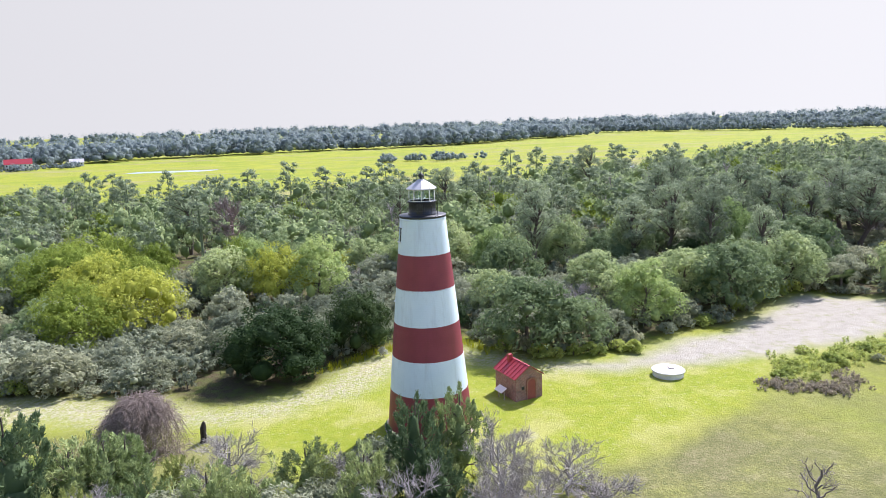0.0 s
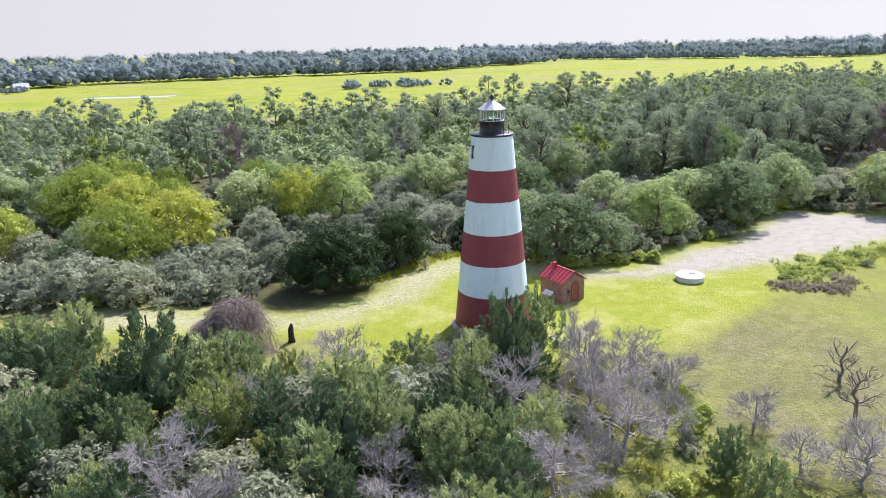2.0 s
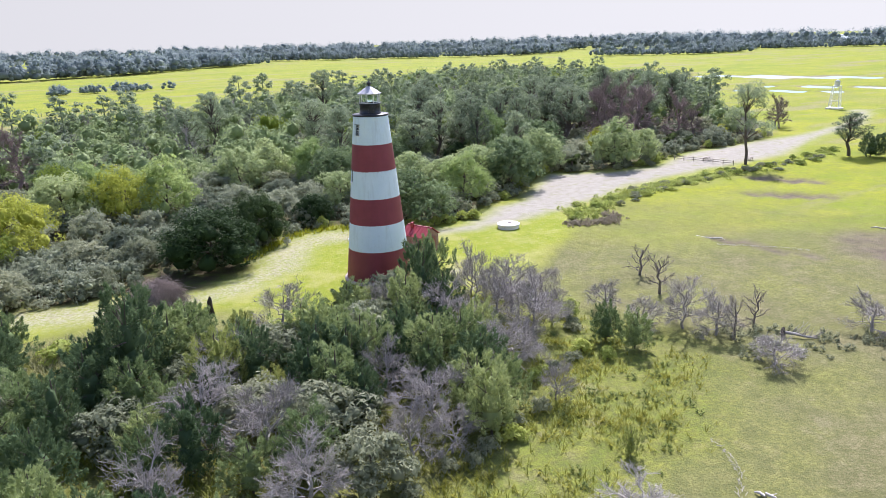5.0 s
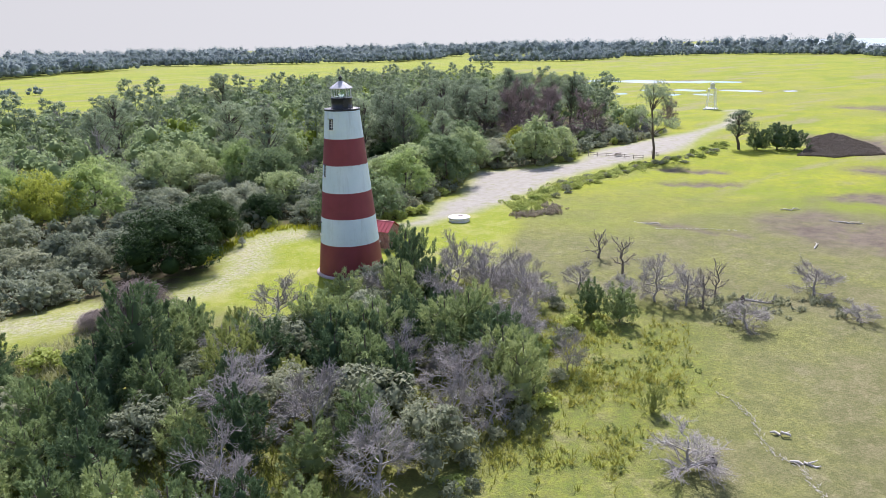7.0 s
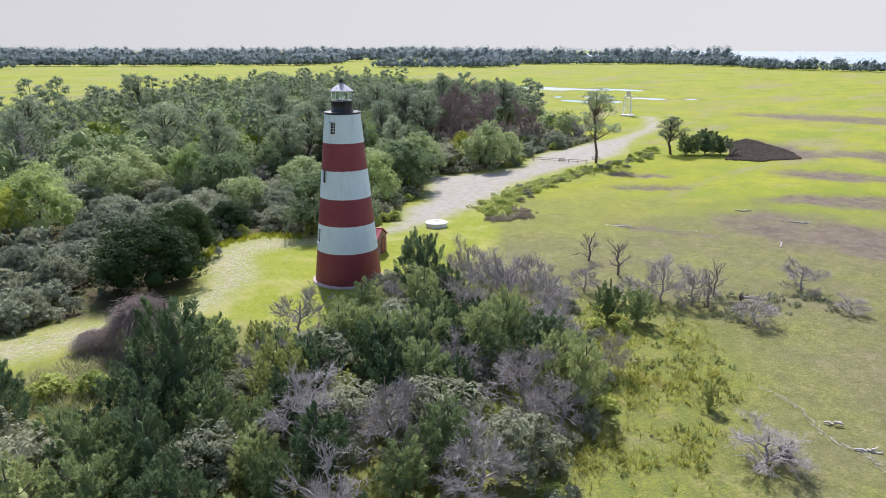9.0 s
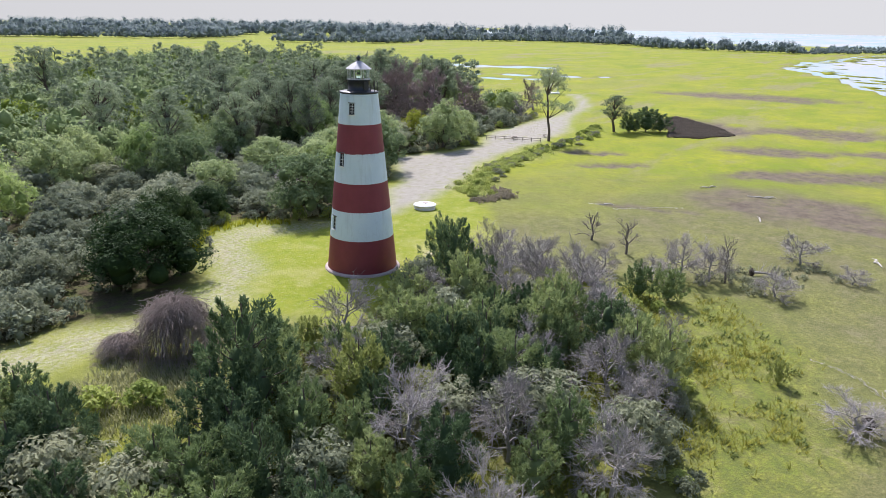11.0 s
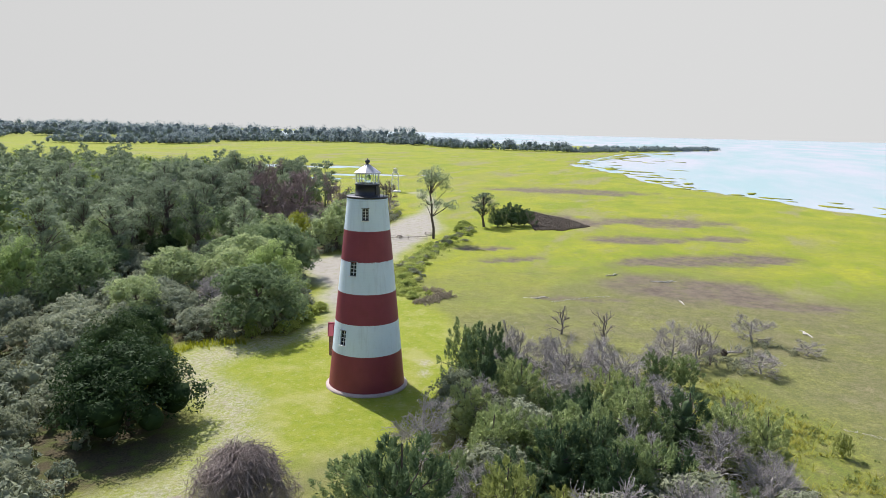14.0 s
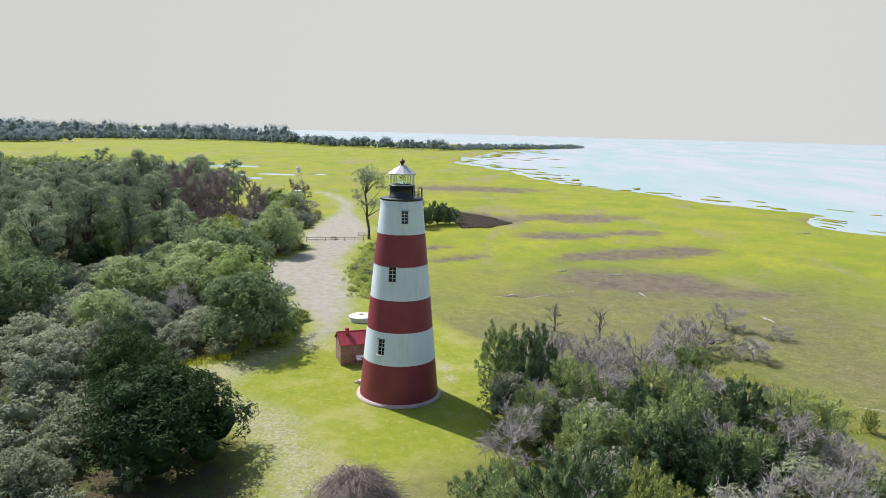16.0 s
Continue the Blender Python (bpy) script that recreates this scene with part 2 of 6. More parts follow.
def clump_leaves(lobes, radii, leaves, size, per_lobe=15, clump=0.38, slim=0.34):
    """Leaves gathered in rounded clumps that sit on the outside of the lobes, with gaps between them."""
    k = len(lobes) * per_lobe
    j = np.repeat(np.arange(len(lobes)), per_lobe)
    d = unit(rng.normal(0, 1, (k, 3)) + np.array([0, 0, 0.35]))
    d[:, 2] = np.where(d[:, 2] < -0.35, -d[:, 2], d[:, 2])
    c = lobes[j] + d * radii[j] * rng.uniform(0.78, 1.06, (k, 1))
    cr = radii[j].mean(1, keepdims=True) * clump * rng.uniform(0.7, 1.3, (k, 1))
    m = max(4, leaves // k)
    i = np.repeat(np.arange(k), m)
    e = unit(rng.normal(0, 1, (k * m, 3)) + 0.6 * d[i] + np.array([0, 0, 0.3]))
    p = c[i] + e * cr[i] * (0.55 + 0.6 * rng.random((k * m, 1)) + rng.exponential(0.10, (k * m, 1))) * np.array([1, 1, 0.85])
    p[:, 2] = np.maximum(p[:, 2], 0.05)
    return leaf_sprays(p, unit(e + 0.5 * d[i]), size, 0.4, 1.6, None, slim)


def plumes(base, way, length, width, count, size):
    """Upswept tufts of needle sprays, each a tapering plume along its own way."""
    k = len(base)
    i = np.repeat(np.arange(k), count)
    t = rng.uniform(0, 1, (k * count, 1)) ** 0.8
    out = unit(np.cross(way[i], unit(rng.normal(0, 1, (k * count, 3)))))
    w = width[i] * (1.0 - 0.75 * t) * np.sqrt(rng.uniform(0.15, 1, (k * count, 1)))
    p = base[i] + way[i] * length[i] * t + out * w
    p[:, 2] = np.maximum(p[:, 2], 0.05)
    return leaf_sprays(p, out + 0.4 * way[i], size, 0.45, 1.9, way[i] + 0.6 * out, 0.33)


def cedar_arrays(h, r, leaves, size):
    """Crown of a cedar: plumes set round the outside of an uneven rounded cone, and a thin inner mass."""
    n = 84
    u = (np.arange(n) + 0.5) / n
    a = np.arange(n) * 2.4 + rng.normal(0, 0.3, n)
    zz = 0.10 + 0.80 * u ** 0.85
    lobe = 1 + 0.22 * np.sin(2 * a + 1.3) + 0.16 * np.sin(5 * a + 9 * zz)
    rad = r * 0.86 * np.sqrt(np.clip(1 - ((zz - 0.30) / 0.66) ** 2, 0.02, 1)) * lobe * rng.uniform(0.62, 1.08, n)
    c = np.stack([rad * np.cos(a), rad * np.sin(a), h * zz * rng.uniform(0.88, 1.06, n)], 1)
    way = unit(np.stack([np.cos(a) * 0.55, np.sin(a) * 0.55, 0.35 + 0.75 * zz], 1) + rng.normal(0, 0.22, (n, 3)))
    ln = (0.14 * h + 0.10 * r) * rng.uniform(0.6, 1.4, (n, 1)) * (1.1 - 0.35 * zz[:, None])
    out = [plumes(c - way * ln * 0.4, way, ln, ln * 0.50, max(6, leaves // n), size)]
    for z, q in ((0.26, 0.40), (0.48, 0.32), (0.66, 0.16)):
        out.append(lump(np.array([0, 0, h * z]), np.array([r * q, r * q, h * 0.17])))
    return join(out), c


def pine_arrays(h, r, leaves, size, low=0.42, n=34):
    """Crown of a tall pine: flat tufted pads at the ends of wide-spread limbs."""
    q = (np.arange(n) + 0.5) / n
    a = np.arange(n) * 2.4 + rng.normal(0, 0.4, n)
    rr = r * np.sin(math.pi * (0.20 + 0.68 * q)) * rng.uniform(0.30, 1.0, n)
    c = np.stack([rr * np.cos(a), rr * np.sin(a), h * (low + (0.97 - low) * q)], 1)
    s = r * rng.uniform(0.26, 0.46, (n, 1)) * np.array([1, 1, 0.62])
    m = max(4, leaves // n)
    i = np.repeat(np.arange(n), m)
    e = unit(rng.normal(0, 1, (n * m, 3)) + np.array([0, 0, 0.35]))
    p = c[i] + e * s[i] * rng.uniform(0.35, 1.05, (n * m, 1))
    return leaf_sprays(p, e + np.array([0, 0, 0.3]), size, 0.5, 1.6, None, 0.32), c


def trunk_arrays(kind, h, r, cs, base=None):
    base = base or max(0.10, 0.026 * h)
    top = 0.93 * h if kind in ("pine", "cedar") else 0.55 * h
    main = limb_path((0, 0, -0.25), (rng.normal(0, 0.03 * h), rng.normal(0, 0.03 * h), top), 0.02 * h, 7)
    out = [tube(main, np.linspace(base, base * 0.3, 7), 6 if kind != "shrub" else 4)]
    for c in cs[::1 if kind == "pine" else 3 if kind == "cedar" else 2]:
        z = min(c[2] * 0.85, top * 0.97)
        i = min(6, max(1, int(6 * z / top)))
        out.append(tube(limb_path(main[i], c, 0.12, 4), np.linspace(base * 0.34, base * 0.1, 4), 4))
    return join(out)


def tree(name, kind, h, r, leaf_mat, leaves, size, label, category="tree", dense=False):
    """A tree or shrub at the origin: trunk with limbs, and crown."""
    top = tagged(new(name), label, category, name.replace("_", " ") + "s")
    if kind == "cedar":
        (v, f), cs = cedar_arrays(h, r, leaves, size)
    elif kind == "pine":
        (v, f), cs = pine_arrays(h, r, leaves, size)
    else:
        cs, rs = crown_lobes(kind, h, r, 15 if dense else 5 if h < 2.5 else None)
        core = [lump(c, q * (0.55 if dense else 0.40), *((5, 3) if h < 2.5 else (6, 4))) for c, q in zip(cs, rs)]
        for cv, cf in core:
            cv[:, 2] = np.maximum(cv[:, 2], 0.02)
        v, f = join([clump_leaves(cs, rs, leaves, size)] + core)
    crown = new("crown", mesh_from("crown", v, f, leaf_mat))
    crown.parent = top
    tv, tf = trunk_arrays(kind, h, r, cs)
    trunk = new("trunk", mesh_from("trunk", tv, tf, M_BARK, True))
    trunk.parent = top
    top["h"], top["r"] = h, r
    return top


def fork(a, b, n, near, length, outward, lift, centre):
    """Children of many limbs: n from each, leaving at a share past near, partly along their parent and partly outward."""
    i = np.repeat(np.arange(len(a)), n)
    t = rng.uniform(near, 1.0, (len(i), 1))
    o = a[i] + (b[i] - a[i]) * t
    d = unit(unit(b[i] - a[i]) * 0.5 + unit(o - centre) * outward + rng.normal(0, 0.62, (len(i), 3)) + np.array([0, 0, lift]))
    e = o + d * length * rng.uniform(0.55, 1.25, (len(i), 1))
    o[:, 2], e[:, 2] = np.maximum(o[:, 2], 0.02), np.maximum(e[:, 2], 0.02)
    return o, e


def bare_arrays(h, r, boughs=11, forks=(6, 5, 5), thick=1.1, low=0.15):
    """A leafless tree: trunk, boughs to a rounded crown, branches and a haze of fine twigs."""
    top = np.array([rng.normal(0, 0.08 * r), rng.normal(0, 0.08 * r), 0.72 * h])
    main = limb_path((0, 0, -0.25), top, 0.03 * h, 6)
    wood = [tube(main, np.linspace(0.13, 0.04, 6) * thick, 6)]
    centre = np.array([0, 0, 0.30 * h])
    k = np.arange(boughs)
    ang = k * 2.4 + rng.normal(0, 0.3, boughs)
    up = (k + 0.5) / boughs
    z0 = h * (low * 0.6 + 0.5 * up)
    a = np.stack([np.interp(z0, main[:, 2], main[:, j]) for j in (0, 1)] + [z0], 1)
    q = r * rng.uniform(0.50, 0.80, boughs) * np.sqrt(1 - 0.7 * up ** 2)
    b = np.stack([q * np.cos(ang), q * np.sin(ang), h * (0.20 + 0.64 * up) * rng.uniform(0.85, 1.1, boughs)], 1)
    for p0, p1 in zip(a, b):
        wood.append(tube(limb_path(p0, p1, 0.07 * r, 5), np.linspace(0.055, 0.024, 5) * thick, 4))
    a2, b2 = fork(a, b, forks[0], 0.30, 0.36 * r, 0.5, 0.20, centre)
    wood.append(spikes(a2, b2, 0.024 * thick, 0.011 * thick))
    a3, b3 = fork(a2, b2, forks[1], 0.25, 0.26 * r, 0.5, 0.12, centre)
    a4, b4 = fork(a3, b3, forks[2], 0.20, 0.17 * r, 0.4, 0.08, centre)
    fine = [spikes(a3, b3, 0.013 * thick, 0.009 * thick), spikes(a4, b4, 0.0115 * thick, 0.006 * thick)]
    return join(wood), join(fine)


def weeping_arrays(h, r, canes=300, thick=1.0):
    """A dome of withered canes that rise from one root, arch over and droop, hung with fine twigs."""
    wood, pts, tan = [], [], []
    t = np.linspace(0, 1, 7)
    for i in range(canes):
        a, q, k = i * 2.4 + rng.normal(0, 0.3), rng.uniform(0.25, 1.0), rng.uniform(0.72, 1.05)
        k *= math.sqrt(1 - 0.40 * q * q)
        bend = rng.normal(0, 0.35)
        aa = a + bend * t
        p = np.stack([r * q * t * np.cos(aa), r * q * t * np.sin(aa), h * k * (1 - np.abs((t - 0.48) / 0.50) ** 2.4)], 1)
        p[1:] += rng.normal(0, 0.04 * r, (6, 3))
        p[:, 2] = np.maximum(p[:, 2], 0.02)
        wood.append(tube(p, np.linspace(0.028, 0.010, 7) * thick, 3))
        pts.append(p[2:])
    p = np.concatenate(pts)
    i = np.repeat(np.arange(len(p)), 5)
    o = p[i] + rng.normal(0, 0.05 * r, (len(i), 3))
    d = unit(unit(p[i] * np.array([1, 1, 0.0])) * 0.55 + rng.normal(0, 0.5, (len(i), 3)) + np.array([0, 0, -0.55]))
    e = o + d * r * rng.uniform(0.10, 0.26, (len(i), 1))
    o[:, 2], e[:, 2] = np.maximum(o[:, 2], 0.02), np.maximum(e[:, 2], 0.02)
    return join(wood), spikes(o, e, 0.015 * thick, 0.008 * thick)


def bare_tree(name, h, r, label, mat=None, category="dead tree", shape=None, **kw):
    top = tagged(new(name), label, category, name.replace("_", " ") + "s")
    (wv, wf), (fv, ff) = (shape or bare_arrays)(h, r, **kw)
    trunk = new("trunk", mesh_from("trunk", wv, wf, mat or M_BARE, True))
    trunk.parent = top
    crown = new("crown", mesh_from("crown", fv, tri(ff), mat or M_BARE))
    crown.parent = top
    top["h"], top["r"] = h, r
    return top


# ---- plan of the land ----
def inside(px, py, poly):
    """Signed distance to a polygon, positive inside, for arrays of places."""
    px, py = np.asarray(px, float), np.asarray(py, float)
    d = np.full(px.shape, 1e18)
    odd = np.zeros(px.shape, bool)
    for (x0, y0), (x1, y1) in zip(poly, poly[1:] + poly[:1]):
        ex, ey = x1 - x0, y1 - y0
        t = np.clip(((px - x0) * ex + (py - y0) * ey) / (ex * ex + ey * ey), 0, 1)
        d = np.minimum(d, (px - x0 - t * ex) ** 2 + (py - y0 - t * ey) ** 2)
        if y0 != y1:
            odd ^= ((y0 > py) != (y1 > py)) & (px < ex * (py - y0) / (y1 - y0) + x0)
    return np.where(odd, 1, -1) * np.sqrt(d)


LAND = [(100, -165), (141, -106), (160, -90), (180, -97), (196, -112), (213, -91), (254, -72), (275, -50), (303, -21), (362, -6),
        (446, 28), (505, 66), (560, 62), (700, 60), (900, 40), (1232, -84), (1300, -60), (1250, 60), (1300, 300), (1500, 700),
        (1900, 1500), (4800, 2500), (4800, 4800), (-4800, 4800), (-4800, -4800), (-200, -4800), (20, -600)]
# bulge near (-24.5, 6.2) paints the live oak's cast shadow with dark floor
WOODS = [(-45, 10.5), (-34, 9), (-28, 9.5), (-24.5, 6.2), (-18.5, 7.2), (-13, 11), (-10.5, 16), (-3, 26), (4, 26), (8, 19), (12, 17.5), (17, 18), (24, 20), (30, 25), (38, 28),
         (54, 43), (65, 38), (76, 37), (95, 46), (110, 46), (134, 52), (150, 85), (185, 118), (230, 190), (250, 290), (230, 345), (150, 315), (85, 250), (30, 212),
         (-20, 188), (-60, 172), (-150, 185), (-300, 190), (-330, 120), (-240, 40), (-120, 10), (-60, 10)]
CLEARING = [(-42, 9), (-34, 7.5), (-28, 8.5), (-24, 5.2), (-18, 6.2), (-13, 9.5), (-10.5, 14.5), (-3, 25), (3, 25), (6, 20), (10, 16.5), (16, 16.5), (24, 18.5), (30, 23), (37, 25),
            (54, 41), (65, 36), (76, 35), (95, 44), (110, 44), (134, 48), (165, 56), (190, 68), (206, 79), (208, 72), (190, 61), (168, 49), (138, 40), (109, 28),
            (91, 26), (73, 24), (61, 22), (42, 14), (35, 8), (22, -3), (12, -9), (-2, -12), (-14, -7), (-18, -2), (-24, 1), (-33, 2), (-42, 1)]
SAND = [(15, 13.5), (24, 16.5), (30, 22), (37, 24.5), (54, 40.5), (65, 35.5), (76, 34.5), (95, 43.5), (125, 46.5), (140, 47), (165, 54), (190, 66), (205, 77), (207, 73), (191, 63),
        (168, 51), (138, 42.5), (109, 30), (91, 28), (73, 26), (61, 24), (46, 18), (36, 14.5), (27, 13.2), (20, 12)]
TRACK = [(-44, 9), (-33, 8), (-28, 7.5), (-23.5, 4.8), (-17, 6), (-12, 10), (-10, 14.5), (-4, 22.5), (3, 22), (12, 15), (16, 14.5), (14, 12), (4, 17), (-3, 17), (-7, 9), (-13, 4.5), (-20, 1.5), (-28, 3), (-33, 3.5), (-44, 3)]
THICKET = [(-60, 4), (-45, 1), (-38, -1), (-36, -6), (-33, -13), (-28, -13), (-22, -9), (-18, -9), (-10, -11), (0, -9), (7, -10), (9, -14), (8, -20), (5, -25), (2, -28), (-2, -32),
           (-6, -36.5), (-12, -37.5), (-17, -38.5), (-24, -41), (-34, -37), (-46, -28), (-56, -14)]
MUDS = [((62, -32), (14, 9), 1.07), ((56, -46), (9, 2.5), -1.2), ((148, 8), (17, 9), -2.2), ((156, -22), (17, 8), -1.21), ((116, -18), (12, 5), -1.18), ((94, -35), (18, 5.5), -1.05), ((252, 19), (28, 12), -1.4),
        ((127, -37), (9, 4), -1.22), ((78, 2), (7, 1.6), -0.8), ((48, -14), (7, 1.0), -1.3), ((88, 12), (7, 2), -1.0)]
POOLS = [((352, 215), (50, 10), -1.2), ((300, 140), (30, 5), -1.1), ((262, 150), (20, 4), -1.1), ((-178, 428), (40, 9), 0.2), ((110, 330), (40, 5), 0.1)]


def ellipse_mask(x, y, spec, wob):
    (cx, cy), (a, b), turn = spec
    c, s = math.cos(turn), math.sin(turn)
    u, v = (x - cx) * c + (y - cy) * s, -(x - cx) * s + (y - cy) * c
    return 1.15 - np.sqrt((u / a) ** 2 + (v / b) ** 2) + wob


def wobble(x, y, s, seed=0.0):
    """Smooth irregular variation over the ground, about -1 to 1."""
    return (np.sin(x / s + 1.7 * np.sin(y / s * 0.8 + seed)) + np.sin(y / s * 1.3 + 1.3 * np.sin(x / s * 0.7 + 2 * seed)) + 0.6 * np.sin((x + y) / s * 2.3 + seed)) / 2.6


def soft(d, w):
    t = np.clip(d / w * 0.5 + 0.5, 0, 1)
    return t * t * (3 - 2 * t)


def axis(n, near, far):
    k = np.linspace(-1, 1, n)
    c = math.asinh(far / near * 0.9)
    return near * np.sinh(k * c) / 0.9


GX, GY = axis(310, 24, 4800) + 8, axis(310, 24, 4800) - 8
gx, gy = [a.ravel() for a in np.meshgrid(GX, GY)]
near_shore = inside(gx, gy, LAND) + wobble(gx, gy, 11) * 4 + wobble(gx, gy, 37, 1) * 7 + wobble(gx, gy, 4.6, 2) * 1.6
shore = soft(near_shore, 3.0)
d_clear = inside(gx, gy, CLEARING) + wobble(gx, gy, 2.1) * 0.9
clear = soft(d_clear, 2.6)
sand = soft(inside(gx, gy, SAND) + wobble(gx, gy, 1.9) * 0.7, 2.0)
track = soft(inside(gx, gy, TRACK) + wobble(gx, gy, 1.5, 3) * 1.0, 2.4)
for s_ in (((5.2, -4.4), (0.9, 0.5), 0.4), ((8.3, -3.1), (1.0, 0.5), 0.4)):
    track = np.maximum(track, soft(ellipse_mask(gx, gy, s_, wobble(gx, gy, 0.9) * 0.2), 0.3))
litter_shade = soft(inside(gx, gy, WOODS) + wobble(gx, gy, 2.4, 2) * 1.0, 2.5)
litter_shade = np.maximum(litter_shade, soft(inside(gx, gy, THICKET) + wobble(gx, gy, 1.7, 2) * 1.5, 3.0) * (0.45 + 0.3 * wobble(gx, gy, 2.6, 4)))
mud = np.zeros(len(gx))
for s_ in MUDS:
    mud = np.maximum(mud, soft(ellipse_mask(gx, gy, s_, wobble(gx, gy, 5.5, 1) * 0.28 + wobble(gx, gy, 2.3, 3) * 0.2 + wobble(gx, gy, 11, 2) * 0.2), 0.3))
pool = np.zeros(len(gx))
for s_ in POOLS:
    pool = np.maximum(pool, soft(ellipse_mask(gx, gy, s_, wobble(gx, gy, 12, 2) * 0.4), 0.2))
high = np.maximum(clear, litter_shade)
gz = -0.55 + 0.55 * soft(d_clear + 6, 14) + 0.35 * litter_shade * (1 - clear) * wobble(gx, gy, 3.7)
gz += (1 - high) * (0.10 * wobble(gx, gy, 2.9, 4) + 0.10 * wobble(gx, gy, 9, 5)) - 0.16 * mud * (1 - high)
gz = np.where(pool > 0.02, gz * (1 - pool) - 1.15 * pool, gz)
gz = gz * shore + (1 - shore) * np.maximum(-4.0, -1.1 + near_shore * 0.06)


def ground_z(x, y):
    i = min(max(int(np.searchsorted(GX, x)), 1), len(GX) - 1)
    j = min(max(int(np.searchsorted(GY, y)), 1), len(GY) - 1)
    z = gz.reshape(len(GY), len(GX))
    u, v = (x - GX[i - 1]) / (GX[i] - GX[i - 1]), (y - GY[j - 1]) / (GY[j] - GY[j - 1])
    return float((z[j - 1, i - 1] * (1 - u) + z[j - 1, i] * u) * (1 - v) + (z[j, i - 1] * (1 - u) + z[j, i] * u) * v)


def ground_material():
    m, nt, b = start_mat("ground_cover")

    def mask(name):
        n = nt.nodes.new("ShaderNodeAttribute")
        n.attribute_name = name
        return n.outputs["Fac"]

    pos = world_pos(nt)
    fine, mid, big = noise_node(nt, pos, 6.0, 6, 0.65), noise_node(nt, pos, 0.7, 6, 0.6), noise_node(nt, pos, 0.06, 5, 0.6)
    stretch = nt.nodes.new("ShaderNodeMapping")
    stretch.inputs["Scale"].default_value = (0.012, 0.05, 1)
    stretch.inputs["Rotation"].default_value = (0, 0, 0.25)
    nt.links.new(pos, stretch.inputs["Vector"])
    streak = noise_node(nt, stretch.outputs[0], 1.0, 6, 0.6)
    # marsh: yellow-green cordgrass, with greener, tan and muddy stretches
    wide = nt.nodes.new("ShaderNodeMapping")
    wide.inputs["Scale"].default_value = (0.018, 0.032, 1)
    wide.inputs["Rotation"].default_value = (0, 0, -0.5)
    nt.links.new(pos, wide.inputs["Vector"])
    patch = noise_node(nt, wide.outputs[0], 1.0, 7, 0.62)
    marsh = mixc(nt, remap(nt, big, 0.35, 0.65), (0.22, 0.285, 0.021), (0.35, 0.365, 0.025))
    marsh = mixc(nt, remap(nt, patch, 0.53, 0.62, 0, 0.45), marsh, (0.28, 0.27, 0.10))
    marsh = mixc(nt, remap(nt, patch, 0.45, 0.39, 0, 0.85), marsh, (0.20, 0.275, 0.018))
    marsh = mixc(nt, remap(nt, streak, 0.55, 0.62, 0, 0.8), marsh, (0.30, 0.265, 0.15))
    marsh = mixc(nt, remap(nt, streak, 0.64, 0.70, 0, 0.6), marsh, (0.22, 0.185, 0.12))
    marsh = mixc(nt, remap(nt, noise_node(nt, pos, 0.16, 7, 0.68), 0.52, 0.66, 0, 0.3), marsh, (0.345, 0.33, 0.10))
    marsh = mixc(nt, remap(nt, mid, 0.35, 0.62, 0.5, 0), marsh, (0.22, 0.22, 0.07))
    marsh = mixc(nt, remap(nt, noise_node(nt, pos, 1.1, 9, 0.8), 0.48, 0.62, 0, 0.4), marsh, (0.15, 0.185, 0.03))
    marsh = mixc(nt, remap(nt, fine, 0.3, 0.6, 0.4, 0), marsh, (0.13, 0.15, 0.03))
    # dry rough grass nearer the thicket
    clump = noise_node(nt, pos, 0.15, 7, 0.62)
    blade = noise_node(nt, pos, 3.2, 8, 0.75)
    dry = mixc(nt, remap(nt, mid, 0.3, 0.7), (0.19, 0.185, 0.08), (0.265, 0.245, 0.12))
    dry = mixc(nt, remap(nt, clump, 0.46, 0.66, 0, 0.55), dry, (0.36, 0.38, 0.08))
    dry = mixc(nt, remap(nt, clump, 0.47, 0.34, 0, 0.6), dry, (0.31, 0.26, 0.15))
    dry = mixc(nt, mask("lush"), dry, mixc(nt, remap(nt, mid, 0.35, 0.65), (0.19, 0.24, 0.04), (0.32, 0.335, 0.055)))
    dry = mixc(nt, remap(nt, noise_node(nt, pos, 0.9, 9, 0.8), 0.46, 0.60, 0, 0.6), dry, (0.125, 0.135, 0.045))
    dry = mixc(nt, remap(nt, noise_node(nt, pos, 0.35, 8, 0.75), 0.55, 0.66, 0, 0.5), dry, (0.33, 0.29, 0.17))
    dry = mixc(nt, remap(nt, blade, 0.38, 0.62, 0.7, 0), dry, (0.115, 0.12, 0.05))
    dry = mixc(nt, remap(nt, fine, 0.3, 0.6, 0.35, 0), dry, (0.10, 0.11, 0.04))
    col = mixc(nt, mask("rough_grass"), marsh, dry)
    # mud
    mudc = mixc(nt, remap(nt, mid, 0.3, 0.7), (0.12, 0.098, 0.075), (0.20, 0.165, 0.12))
    col = mixc(nt, calc(nt, "MULTIPLY", mask("mud"), remap(nt, noise_node(nt, pos, 0.22, 7, 0.7), 0.34, 0.52, 0.55, 1.0)), col, mudc)
    # woodland floor, also painted dark where the live oak's shadow falls on the lawn
    floor = mixc(nt, remap(nt, fine, 0.3, 0.7), (0.05, 0.042, 0.025), (0.12, 0.10, 0.055))
    floor = mixc(nt, remap(nt, mid, 0.45, 0.65), floor, (0.09, 0.11, 0.03))
    col = mixc(nt, mask("litter_shade"), col, floor)
    # mown lawn
    lawn = mixc(nt, remap(nt, mid, 0.3, 0.7), (0.20, 0.255, 0.020), (0.285, 0.305, 0.042))
